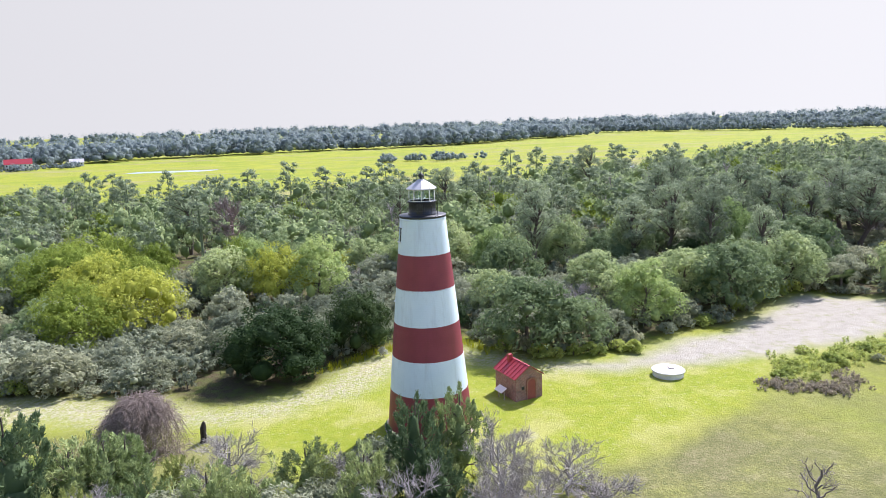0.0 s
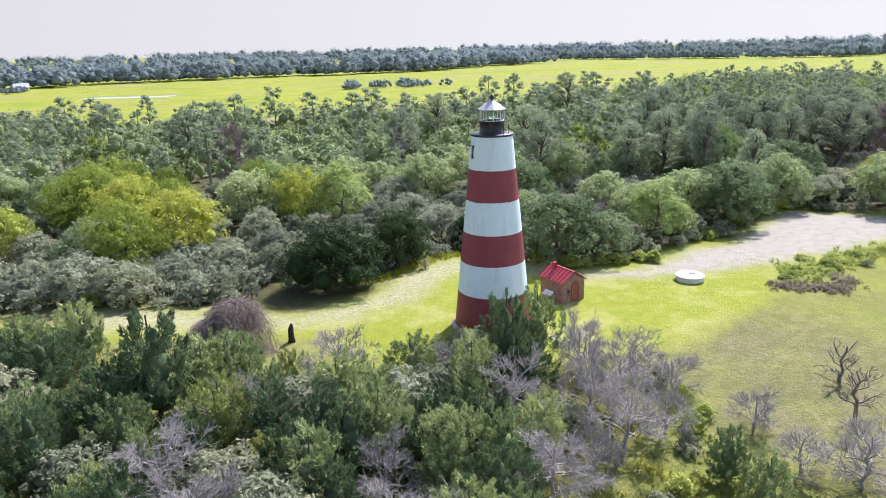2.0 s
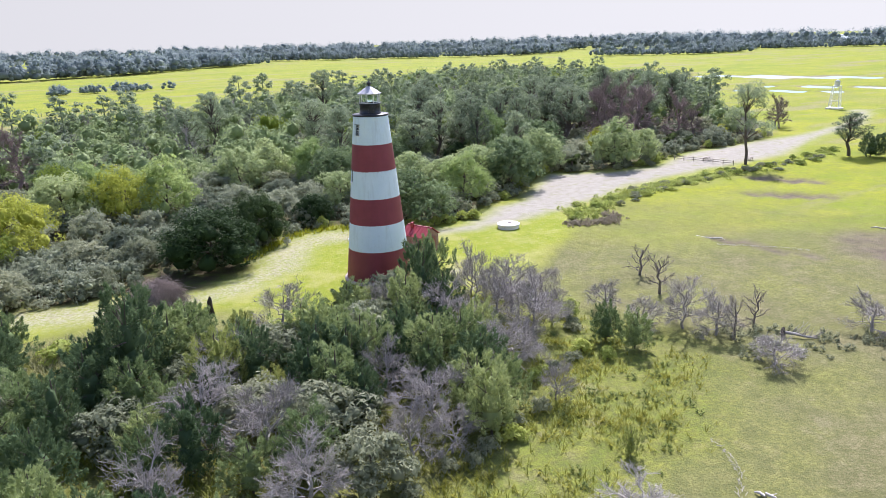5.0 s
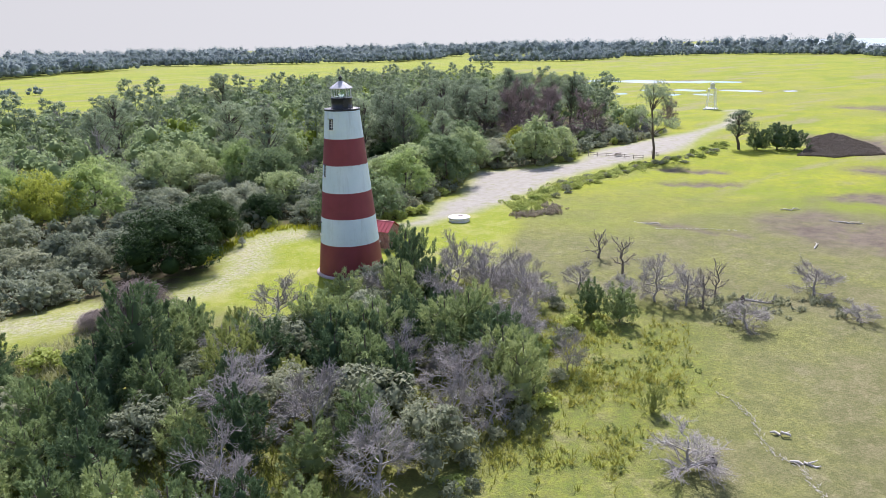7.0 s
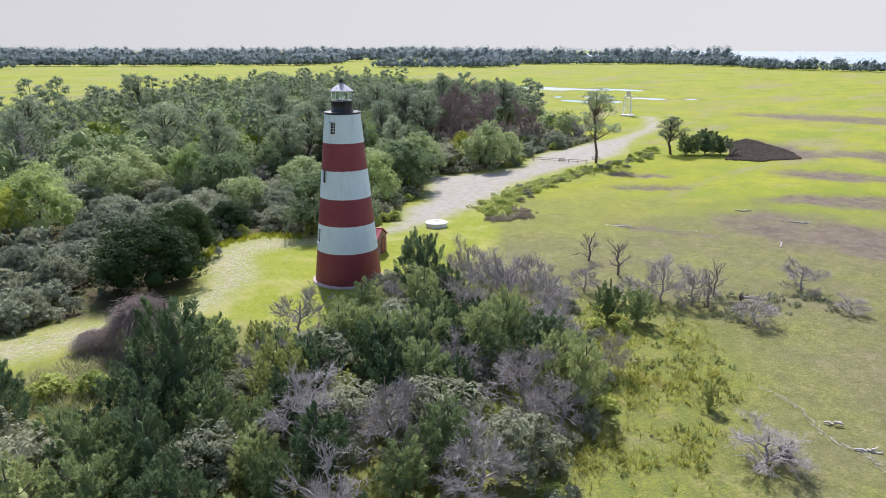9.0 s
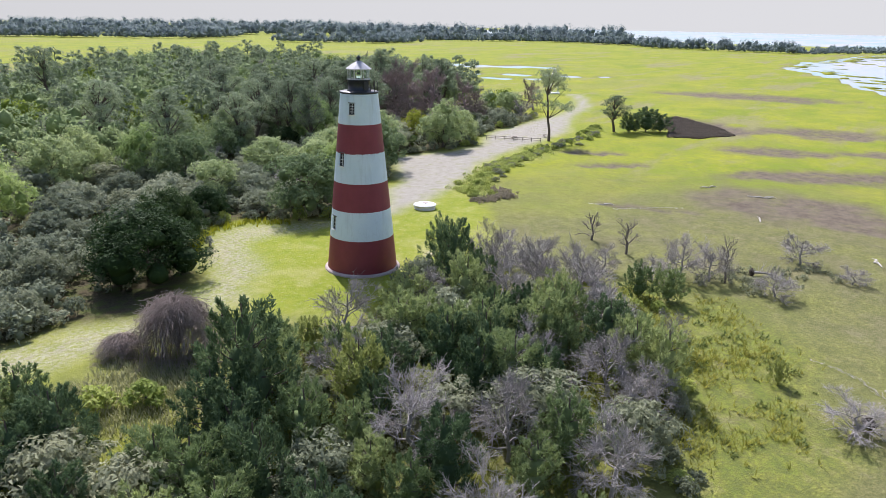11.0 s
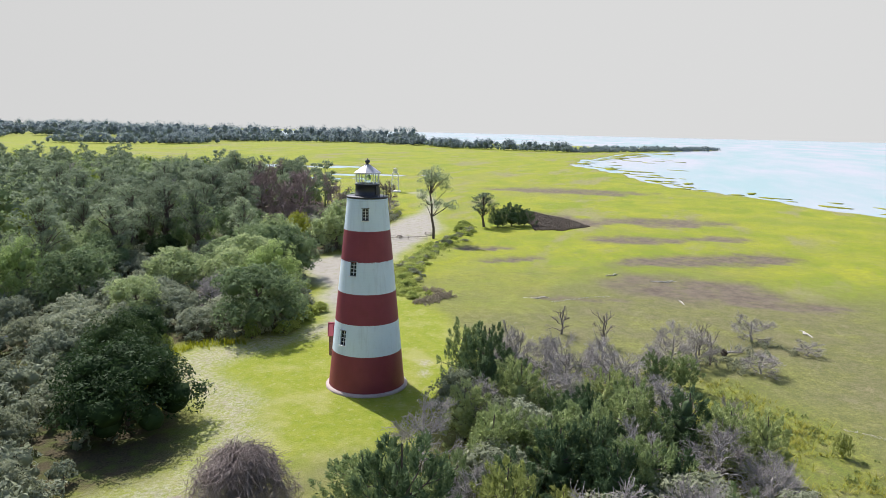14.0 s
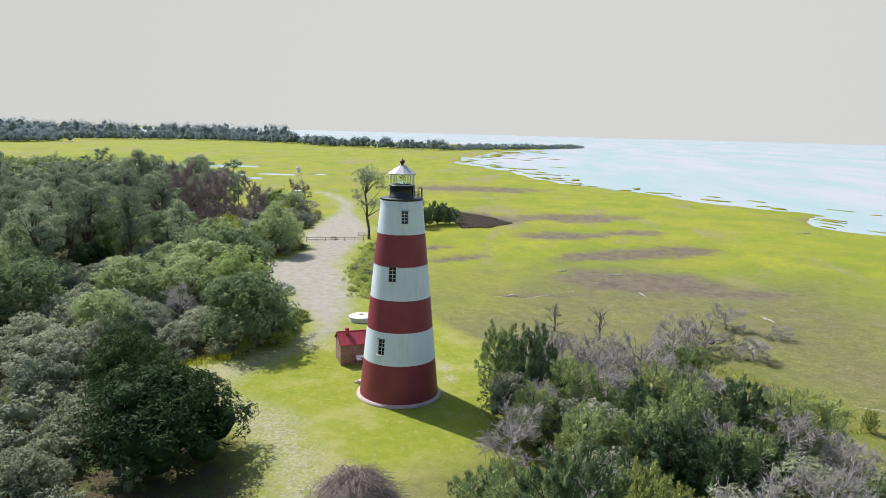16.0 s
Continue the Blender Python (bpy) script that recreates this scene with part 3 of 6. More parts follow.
    lawn = mixc(nt, remap(nt, fine, 0.32, 0.6, 0.35, 0), lawn, (0.19, 0.24, 0.04))
    lawn = mixc(nt, remap(nt, clump, 0.50, 0.62, 0, 0.6), lawn, (0.37, 0.35, 0.13))
    lawn = mixc(nt, remap(nt, noise_node(nt, pos, 1.7, 7, 0.7), 0.54, 0.68, 0, 0.5), lawn, (0.40, 0.37, 0.20))
    col = mixc(nt, mask("lawn"), col, lawn)
    # sand and worn track
    sandc = mixc(nt, remap(nt, mid, 0.3, 0.7), (0.30, 0.28, 0.235), (0.385, 0.36, 0.31))
    sandc = mixc(nt, remap(nt, fine, 0.35, 0.6, 0.2, 0), sandc, (0.40, 0.36, 0.25))
    speck = noise_node(nt, pos, 2.6, 9, 0.8)
    col = mixc(nt, calc(nt, "MULTIPLY", mask("track"), remap(nt, speck, 0.46, 0.58, 0, 0.75)), col, (0.50, 0.47, 0.40))
    col = mixc(nt, calc(nt, "MULTIPLY", mask("track"), remap(nt, speck, 0.46, 0.36, 0, 0.6)), col, (0.20, 0.20, 0.06))
    thin = calc(nt, "MULTIPLY", mask("track"), remap(nt, noise_node(nt, pos, 1.1, 7, 0.7), 0.44, 0.66, 0.15, 0.85))
    col = mixc(nt, thin, col, mixc(nt, 0.4, sandc, (0.34, 0.28, 0.17)))
    sandy = calc(nt, "MULTIPLY", mask("sand"), remap(nt, noise_node(nt, pos, 0.35, 7, 0.65), 0.30, 0.46, 0.55, 1.0))
    col = mixc(nt, sandy, col, sandc)
    col = mixc(nt, mask("bed"), col, (0.16, 0.13, 0.09))
    nt.links.new(col, b.inputs["Base Color"])
    b.inputs["Roughness"].default_value = 0.95
    b.inputs["Specular IOR Level"].default_value = 0.1
    bump(nt, b, calc(nt, "ADD", fine, mid), 0.75, 0.2)
    return m


def build_ground():
    n, k = len(GX), len(GY)
    idx = np.arange(n * k).reshape(k, n)
    f = np.stack([idx[:-1, :-1], idx[:-1, 1:], idx[1:, 1:], idx[1:, :-1]], -1).reshape(-1, 4)
    me = mesh_from("ground", np.stack([gx, gy, gz], 1), f, ground_material(), True)
    rough_grass = soft(46 - np.hypot((gx - 14) / 1.25, gy + 34) + wobble(gx, gy, 7) * 9, 22) * (1 - high)
    band = inside(gx, gy, [(9, -10), (16, -22), (19, -36), (8, -46), (-6, -50), (-22, -48), (-14, -38), (-4, -34), (4, -26), (8, -18)])
    lush = soft(band + wobble(gx, gy, 3.1, 5) * 3.0 + wobble(gx, gy, 1.3, 2) * 1.2, 5.0)
    for name, a in (("sand", sand), ("track", track), ("lawn", clear), ("litter_shade", litter_shade), ("mud", mud), ("rough_grass", rough_grass), ("lush", lush), ("bed", np.maximum(1 - shore, pool))):
        at = me.attributes.new(name, "FLOAT", "POINT")
        at.data.foreach_set("value", np.asarray(a, dtype=np.float32))
    return tagged(new("ground", me), "lawn, sandy track, marsh grass and mud flats", "ground", kind="structure")


build_ground()


def water_material():
    m, nt, b = start_mat("sea_water")
    pos = world_pos(nt)
    far = nt.nodes.new("ShaderNodeMapping")
    far.inputs["Scale"].default_value = (0.004, 0.016, 1)
    far.inputs["Rotation"].default_value = (0, 0, -0.5)
    nt.links.new(pos, far.inputs["Vector"])
    tone = noise_node(nt, far.outputs[0], 1.0, 6, 0.6)
    nt.links.new(mixc(nt, remap(nt, tone, 0.38, 0.62), (0.29, 0.46, 0.47), (0.46, 0.48, 0.53)), b.inputs["Base Color"])
    b.inputs["Roughness"].default_value = 0.25
    st = nt.nodes.new("ShaderNodeMapping")
    st.inputs["Scale"].default_value = (0.35, 0.9, 1)
    nt.links.new(pos, st.inputs["Vector"])
    bump(nt, b, noise_node(nt, st.outputs[0], 1.0, 4), 0.25, 0.12)
    return m


wv = [(-4900, -4900, -0.85), (4900, -4900, -0.85), (4900, 4900, -0.85), (-4900, 4900, -0.85)]
tagged(new("water", mesh_from("water", wv, [(0, 1, 2, 3)], water_material())), "calm pale blue sea and marsh pools", "water", kind="structure")


# ---- building helpers ----
def part(name, bm, mat, parent, label=""):
    """Link a bmesh as one mesh object under a thing or a part."""
    me = bpy.data.meshes.new(name)
    bmesh.ops.recalc_face_normals(bm, faces=bm.faces)
    bm.to_mesh(me)
    bm.free()
    me.materials.append(mat)
    ob = new(name, me)
    ob.parent = parent
    return tagged(ob, label)


def box(bm, size, m=Matrix(), bevel=0.0):
    r = bmesh.ops.create_cube(bm, size=1.0, matrix=m @ Matrix.Diagonal((*size, 1)))
    if bevel:
        es = list({e for v in r["verts"] for e in v.link_edges})
        bmesh.ops.bevel(bm, geom=es, offset=bevel, segments=1, affect="EDGES")
    return bm


def lathe(profile, seg=48, smooth=True, start=0.0):
    """A turned solid from (radius, height) pairs."""
    bm = bmesh.new()
    rings = []
    for r, z in profile:
        if r < 1e-5:
            rings.append([bm.verts.new((0, 0, z))])
        else:
            rings.append([bm.verts.new((r * math.cos(start + 2 * math.pi * k / seg), r * math.sin(start + 2 * math.pi * k / seg), z)) for k in range(seg)])
    for a, b in zip(rings, rings[1:]):
        for k in range(seg):
            q = (k + 1) % seg
            if len(a) == 1 and len(b) == 1:
                continue
            if len(a) == 1:
                bm.faces.new((a[0], b[k], b[q]))
            elif len(b) == 1:
                bm.faces.new((a[k], a[q], b[0]))
            else:
                bm.faces.new((a[k], a[q], b[q], b[k]))
    for f in bm.faces:
        f.smooth = smooth
    return bm


# ---- lighthouse ----
def painted_brick(name, c1, c2, stain):
    m, nt, b = start_mat(name)
    v = coords(nt)
    br = nt.nodes.new("ShaderNodeTexNoise")
    br.inputs["Scale"].default_value = 7
    nt.links.new(v, br.inputs["Vector"])
    st = nt.nodes.new("ShaderNodeMapping")
    st.inputs["Scale"].default_value = (1.6, 1.6, 0.16)
    nt.links.new(v, st.inputs["Vector"])
    streaks = noise_node(nt, st.outputs[0], 1.3, 7, 0.65)
    blot = noise_node(nt, v, 0.45, 5)
    col = mixc(nt, remap(nt, blot, 0.3, 0.7), c1, c2)
    col = mixc(nt, remap(nt, streaks, 0.50, 0.72, 0, 0.42), col, stain)
    col = mixc(nt, remap(nt, noise_node(nt, v, 2.4, 8, 0.7), 0.56, 0.72, 0, 0.28), col, stain)
    nt.links.new(col, b.inputs["Base Color"])
    b.inputs["Roughness"].default_value = 0.55
    courses = nt.nodes.new("ShaderNodeTexWave")
    courses.bands_direction = "Z"
    courses.inputs["Scale"].default_value = 2.1
    nt.links.new(v, courses.inputs["Vector"])
    bump(nt, b, calc(nt, "ADD", br.outputs["Fac"], calc(nt, "MULTIPLY", courses.outputs["Fac"], 0.4)), 0.25, 0.02)
    return m


M_WHITE = painted_brick("white_painted_brick", (0.64, 0.775, 0.86), (0.72, 0.83, 0.90), (0.45, 0.53, 0.57))
M_RED = painted_brick("oxblood_painted_brick", (0.205, 0.028, 0.044), (0.26, 0.044, 0.062), (0.18, 0.036, 0.042))
M_BLACK = plain("black_iron_paint", (0.010, 0.012, 0.018), (0.028, 0.032, 0.042), 2, 20, 0.42, 0.1, 0.005)
M_FRAME = plain("white_window_paint", (0.70, 0.72, 0.71), (0.80, 0.81, 0.79), 3, 25, 0.5, 0.1, 0.004)
M_ROOFMETAL = plain("pale_lead_roof", (0.44, 0.44, 0.48), (0.58, 0.57, 0.61), 2.5, 18, 0.5, 0.12, 0.005, stain=(0.42, 0.40, 0.39))
M_SASH = plain("dark_green_sash", (0.045, 0.060, 0.065), (0.08, 0.095, 0.10), 4, 30, 0.5, 0.1, 0.003)
M_CONCRETE = plain("worn_concrete", (0.38, 0.30, 0.27), (0.54, 0.45, 0.41), 1.2, 12, 0.9, 0.4, 0.02, stain=(0.30, 0.22, 0.19))
M_HUTBRICK = plain("old_red_brick", (0.20, 0.085, 0.062), (0.36, 0.19, 0.15), 3.0, 18, 0.9, 0.4, 0.015, rnd=0.18)
M_TIN = plain("red_painted_tin", (0.27, 0.022, 0.032), (0.37, 0.045, 0.056), 1.2, 10, 0.42, 0.15, 0.006, stain=(0.22, 0.03, 0.035))


def brick_wall(name):
    """Old brick in courses, each brick its own tone, with pale mortar and dark weathering."""
    m, nt, b = start_mat(name)
    sep, comb = nt.nodes.new("ShaderNodeSeparateXYZ"), nt.nodes.new("ShaderNodeCombineXYZ")
    v = coords(nt)
    nt.links.new(v, sep.inputs[0])
    nt.links.new(calc(nt, "ADD", sep.outputs["X"], sep.outputs["Y"]), comb.inputs["X"])
    nt.links.new(sep.outputs["Z"], comb.inputs["Y"])
    br = nt.nodes.new("ShaderNodeTexBrick")
    nt.links.new(comb.outputs[0], br.inputs["Vector"])
    for key, val in (("Scale", 1.0), ("Brick Width", 0.22), ("Row Height", 0.075), ("Mortar Size", 0.008)):
        br.inputs[key].default_value = val
    for key, val in (("Color1", (0.34, 0.16, 0.13, 1)), ("Color2", (0.20, 0.10, 0.09, 1)), ("Mortar", (0.40, 0.32, 0.28, 1))):
        br.inputs[key].default_value = val
    col = mixc(nt, remap(nt, noise_node(nt, v, 1.3, 7, 0.7), 0.46, 0.66, 0, 0.7), br.outputs["Color"], (0.13, 0.085, 0.075))
    col = mixc(nt, remap(nt, noise_node(nt, v, 2.1, 6, 0.65), 0.55, 0.7, 0, 0.5), col, (0.44, 0.33, 0.29))
    nt.links.new(col, b.inputs["Base Color"])
    b.inputs["Roughness"].default_value = 0.9
    bump(nt, b, noise_node(nt, v, 14, 5), 0.4, 0.012)
    return m


M_BRICKWALL = brick_wall("weathered_brick_wall")
M_DOOR = plain("faded_red_door", (0.22, 0.045, 0.045), (0.30, 0.075, 0.07), 2, 16, 0.6, 0.2, 0.006)
M_WOOD = plain("silvered_timber", (0.26, 0.22, 0.18), (0.44, 0.39, 0.33), 2, 14, 0.85, 0.3, 0.01)
M_SIGN = plain("pale_sign_board", (0.62, 0.57, 0.54), (0.74, 0.69, 0.65), 2, 16, 0.6, 0.1, 0.004)


def glass(name, tint=(0.9, 0.95, 0.95), rough=0.02):
    m, nt, b = start_mat(name)
    b.inputs["Base Color"].default_value = (*tint, 1)
    b.inputs["Roughness"].default_value = rough
    b.inputs["Transmission Weight"].default_value = 1.0
    b.inputs["IOR"].default_value = 1.12
    return m


M_GLASS = glass("lantern_glass")
M_DARKGLASS = plain("dim_window_glass", (0.018, 0.022, 0.026), (0.035, 0.04, 0.045), 3, 12, 0.08, 0.05, 0.003)
M_LENS = glass("lens_glass", (0.80, 0.92, 0.88), 0.05)

TOWER_H, R0, R1 = 19.0, 3.82, 1.93
BAND_Z = (0.0, 3.81, 6.86, 9.82, 12.87, 15.84, 18.95)


def tower_r(z):
    return R0 + (R1 - R0) * z / TOWER_H


# azimuth in degrees, sill height, width, height
WINDOWS = ((-160, 16.85, 0.62, 1.15), (174, 11.55, 0.70, 1.38), (160, 4.72, 0.70, 1.45))
DOOR_AZ = 62


def band(z0, z1, openings):
    """One painted band of the tower wall, with its window openings and their reveals."""
    bm = bmesh.new()
    angles = [2 * math.pi * k / 72 for k in range(72)]
    zs = [z0, z1] + [z0 + (z1 - z0) * k / 4 for k in (1, 2, 3)]
    cuts = []
    for az, sill, w, h in openings:
        c = radians(az % 360)
        half = math.asin(w / 2 / tower_r(sill + h / 2))
        angles = [a for a in angles if not c - half - 0.03 < a < c + half + 0.03] + [c - half, c + half]
        zs = [z for z in zs if not sill - 0.15 < z < sill + h + 0.15 or z in (z0, z1)] + [sill, sill + h]
        cuts.append((c - half, c + half, sill, sill + h))
    angles, zs = sorted(angles), sorted(set(zs))
    grid = [[bm.verts.new((tower_r(z) * math.cos(a), tower_r(z) * math.sin(a), z)) for a in angles] for z in zs]
    n = len(angles)
    for j in range(len(zs) - 1):
        zc = (zs[j] + zs[j + 1]) / 2
        for i in range(n):
            k = (i + 1) % n
            ac = angles[i] + ((angles[k] - angles[i]) % (2 * math.pi)) / 2
            if any(a0 < ac < a1 and b0 < zc < b1 for a0, a1, b0, b1 in cuts):
                continue
            bm.faces.new((grid[j][i], grid[j][k], grid[j + 1][k], grid[j + 1][i])).smooth = True
    for a0, a1, b0, b1 in cuts:
        ring = [(a0, b0), (a1, b0), (a1, b1), (a0, b1)]
        outer = [bm.verts.new((tower_r(z) * math.cos(a), tower_r(z) * math.sin(a), z)) for a, z in ring]
        inner = [bm.verts.new(((tower_r(z) - 0.4) * math.cos(a), (tower_r(z) - 0.4) * math.sin(a), z)) for a, z in ring]
        for i in range(4):
            k = (i + 1) % 4
            bm.faces.new((outer[i], outer[k], inner[k], inner[i]))
    return bm


def window(parent, az, sill, w, h):
    c = radians(az)
    lean = math.atan((R0 - R1) / TOWER_H)
    r = tower_r(sill + h / 2) - 0.16
    base = Matrix.Rotation(c, 4, "Z") @ Matrix.Translation((r, 0, sill + h / 2)) @ Matrix.Rotation(-lean, 4, "Y")
    bm = bmesh.new()
    for s in (-1, 1):
        box(bm, (0.10, 0.07, h + 0.06), base @ Matrix.Translation((0, s * (w / 2 - 0.03), 0)), 0.008)
        box(bm, (0.10, w - 0.07, 0.07), base @ Matrix.Translation((0, 0, s * (h / 2 - 0.03))), 0.008)
    win = part("window", bm, M_SASH, parent, "small dark sash window in white wall")
    bm = box(bmesh.new(), (0.22, w + 0.16, 0.08), base @ Matrix.Translation((0.14, 0, -h / 2 - 0.04)), 0.012)
    part("sill", bm, M_FRAME, win)
    bm = box(bmesh.new(), (0.14, w + 0.12, 0.06), base @ Matrix.Translation((0.18, 0, h / 2 + 0.04)), 0.012)
    part("lintel", bm, M_SASH, win)
    bm = bmesh.new()
    box(bm, (0.05, 0.035, h - 0.1), base)
    for q in (-1, 0, 1):
        box(bm, (0.07 if q == 0 else 0.05, w - 0.1, 0.05 if q == 0 else 0.03), base @ Matrix.Translation((0.01, 0, q * h * 0.25)))
    part("glazing_bars", bm, M_FRAME, win)
    for sy in (-1, 1):
        for sz in (-1.5, -0.5, 0.5, 1.5):
            bm = box(bmesh.new(), (0.012, w / 2 - 0.07, h / 4 - 0.05), base @ Matrix.Translation((-0.012, sy * (w / 4 - 0.01), sz * h / 4)))
            part("pane", bm, M_DARKGLASS, win)


def build_lighthouse():
    top = tagged(new("lighthouse"), "conical brick lighthouse striped oxblood red and white", "lighthouse")
    for i in range(6):
        ops = [w for w in WINDOWS if BAND_Z[i] < w[1] < BAND_Z[i + 1]]
        part("red_band" if i % 2 == 0 else "white_band", band(BAND_Z[i], BAND_Z[i + 1], ops), M_RED if i % 2 == 0 else M_WHITE, top)
    for w in WINDOWS:
        window(top, *w)
    part("plinth", lathe([(3.7, -0.4), (4.10, -0.4), (4.12, 0.10), (4.02, 0.22), (3.76, 0.26)], 64), M_CONCRETE, top, "low worn concrete plinth round the foot")
    # gallery
    part("gallery_deck", lathe([(1.7, 18.86), (1.96, 18.88), (2.02, 18.95), (2.03, 19.05), (1.99, 19.08), (1.0, 19.10)], 64), M_BLACK, top, "black iron gallery deck")
    part("cornice", lathe([(1.955, 18.66), (1.975, 18.7), (1.975, 18.86), (1.9, 18.87)], 64), M_WHITE, top)
    bm = bmesh.new()
    for k in range(5):
        a = radians(-118 + 18 * k)
        box(bm, (0.035, 0.035, 0.95), Matrix.Rotation(a, 4, "Z") @ Matrix.Translation((1.9, 0, 19.55)))
    for k in range(4):
        a = radians(-109 + 18 * k)
        for z in (19.55, 20.0):
            box(bm, (0.03, 0.62, 0.03), Matrix.Rotation(a, 4, "Z") @ Matrix.Translation((1.88, 0, z)))
    part("gallery_rail", bm, M_BLACK, top, "thin black iron rail on the gallery")
    # lantern drum and glazing on ten sides
    part("drum", lathe([(1.22, 19.1), (1.22, 19.2), (1.15, 19.24), (1.15, 20.12), (1.24, 20.16), (1.24, 20.24), (1.0, 20.25)], 40), M_BLACK, top, "black iron lantern drum")
    bm = box(bmesh.new(), (0.05, 0.55, 0.85), Matrix.Rotation(radians(-100), 4, "Z") @ Matrix.Translation((1.16, 0, 19.66)), 0.02)
    part("hatch", bm, M_BLACK, top)
    n = 10
    frame_bm = bmesh.new()
    for k in range(n):
        a = 2 * math.pi * (k + 0.5) / n
        box(frame_bm, (0.07, 0.075, 1.05), Matrix.Rotation(a, 4, "Z") @ Matrix.Translation((1.12, 0, 20.75)), 0.01)
    for z in (20.27, 21.24):
        for k in range(n):
            a = 2 * math.pi * (k + 1) / n
            ln = 2 * 1.12 * math.sin(math.pi / n)
            box(frame_bm, (0.07, ln, 0.08), Matrix.Rotation(a, 4, "Z") @ Matrix.Translation((1.12 * math.cos(math.pi / n), 0, z)), 0.01)
    lantern = part("lantern_frame", frame_bm, M_FRAME, top, "white lantern glazing frame")
    for k in range(n):
        a = 2 * math.pi * (k + 1) / n
        bm = box(bmesh.new(), (0.012, 2 * 1.12 * math.sin(math.pi / n) - 0.08, 0.9), Matrix.Rotation(a, 4, "Z") @ Matrix.Translation((1.12 * math.cos(math.pi / n), 0, 20.755)))
        pane = part("pane", bm, M_GLASS, lantern)
        pane.visible_shadow = False
    part("lens", lathe([(0, 20.35), (0.22, 20.36), (0.30, 20.5), (0.36, 20.75), (0.30, 21.0), (0.2, 21.12), (0, 21.15)], 20), M_LENS, top, "glass lens on a pedestal")
    part("pedestal", lathe([(0.14, 20.2), (0.14, 20.36), (0, 20.37)], 16), M_BLACK, top)
    roof = part("roof", lathe([(1.18, 21.22), (1.32, 21.24), (1.33, 21.30), (0.72, 21.74), (0.20, 22.06), (0, 22.08)], n, False, math.pi / n), M_ROOFMETAL, top, "pale ten-sided metal cone roof")
    rib_bm = bmesh.new()
    for k in range(n):
        a = 2 * math.pi * (k + 0.5) / n
        lean = math.atan2(0.78, 1.13)
        box(rib_bm, (1.36, 0.035, 0.03), Matrix.Rotation(a, 4, "Z") @ Matrix.Translation((0.765, 0, 21.69)) @ Matrix.Rotation(lean, 4, "Y"))
    part("seam", rib_bm, M_ROOFMETAL, roof)
    part("vent_ball", lathe([(0.19, 22.0), (0.13, 22.1), (0.12, 22.18), (0.2, 22.24), (0.25, 22.36), (0.2, 22.48), (0.07, 22.54), (0.04, 22.66), (0, 22.67)], 20), M_BLACK, top, "black vent ball")
    # doorway, hood, steps, handrail
    d = Matrix.Rotation(radians(DOOR_AZ), 4, "Z")
    bm = bmesh.new()
    for s in (-1, 1):
        box(bm, (0.5, 0.28, 2.45), d @ Matrix.Translation((3.72, s * 0.72, 1.4)), 0.02)
    box(bm, (0.62, 1.9, 0.26), d @ Matrix.Translation((3.74, 0, 2.72)), 0.03)
    surround = part("door_surround", bm, M_RED, top)
    part("door", box(bmesh.new(), (0.10, 1.18, 2.4), d @ Matrix.Translation((3.72, 0, 1.4)), 0.01), M_DOOR, surround)
    part("hood", box(bmesh.new(), (0.75, 2.0, 0.10), d @ Matrix.Translation((3.85, 0, 2.92)) @ Matrix.Rotation(0.25, 4, "Y"), 0.02), M_TIN, surround)
    for k in range(2):
        bm = box(bmesh.new(), (1.3 - 0.35 * k, 1.7, 0.2), d @ Matrix.Translation((4.5 - 0.17 * k, 0, 0.08 + 0.19 * k)), 0.02)
        part("step", bm, M_CONCRETE, top)
    bm = bmesh.new()
    for x in (4.1, 5.2):
        box(bm, (0.07, 0.07, 1.1), d @ Matrix.Translation((x, -0.95, 0.55)))
    box(bm, (1.3, 0.06, 0.07), d @ Matrix.Translation((4.65, -0.95, 1.08)))
    box(bm, (1.3, 0.05, 0.06), d @ Matrix.Translation((4.65, -0.95, 0.62)))
    part("handrail", bm, M_WOOD, top, "weathered timber handrail by the step")
    return top


build_lighthouse()


# ---- brick hut ----
HUT_W, HUT_L, EAVE, RIDGE = 3.1, 3.8, 2.25, 3.3


def hut_shell():
    """Inner mortar body of the hut with its gables."""
    bm = bmesh.new()
    w, l = HUT_W / 2 - 0.03, HUT_L / 2 - 0.03
    prof = [(-w, -0.2), (w, -0.2), (w, EAVE), (0, RIDGE - 0.04), (-w, EAVE)]
    a = [bm.verts.new((x, -l, z)) for x, z in prof]
    b = [bm.verts.new((x, l, z)) for x, z in prof]
    bm.faces.new(a)
    bm.faces.new(b)
    for i in range(5):
        k = (i + 1) % 5
        bm.faces.new((a[i], a[k], b[k], b[i]))
    return bm


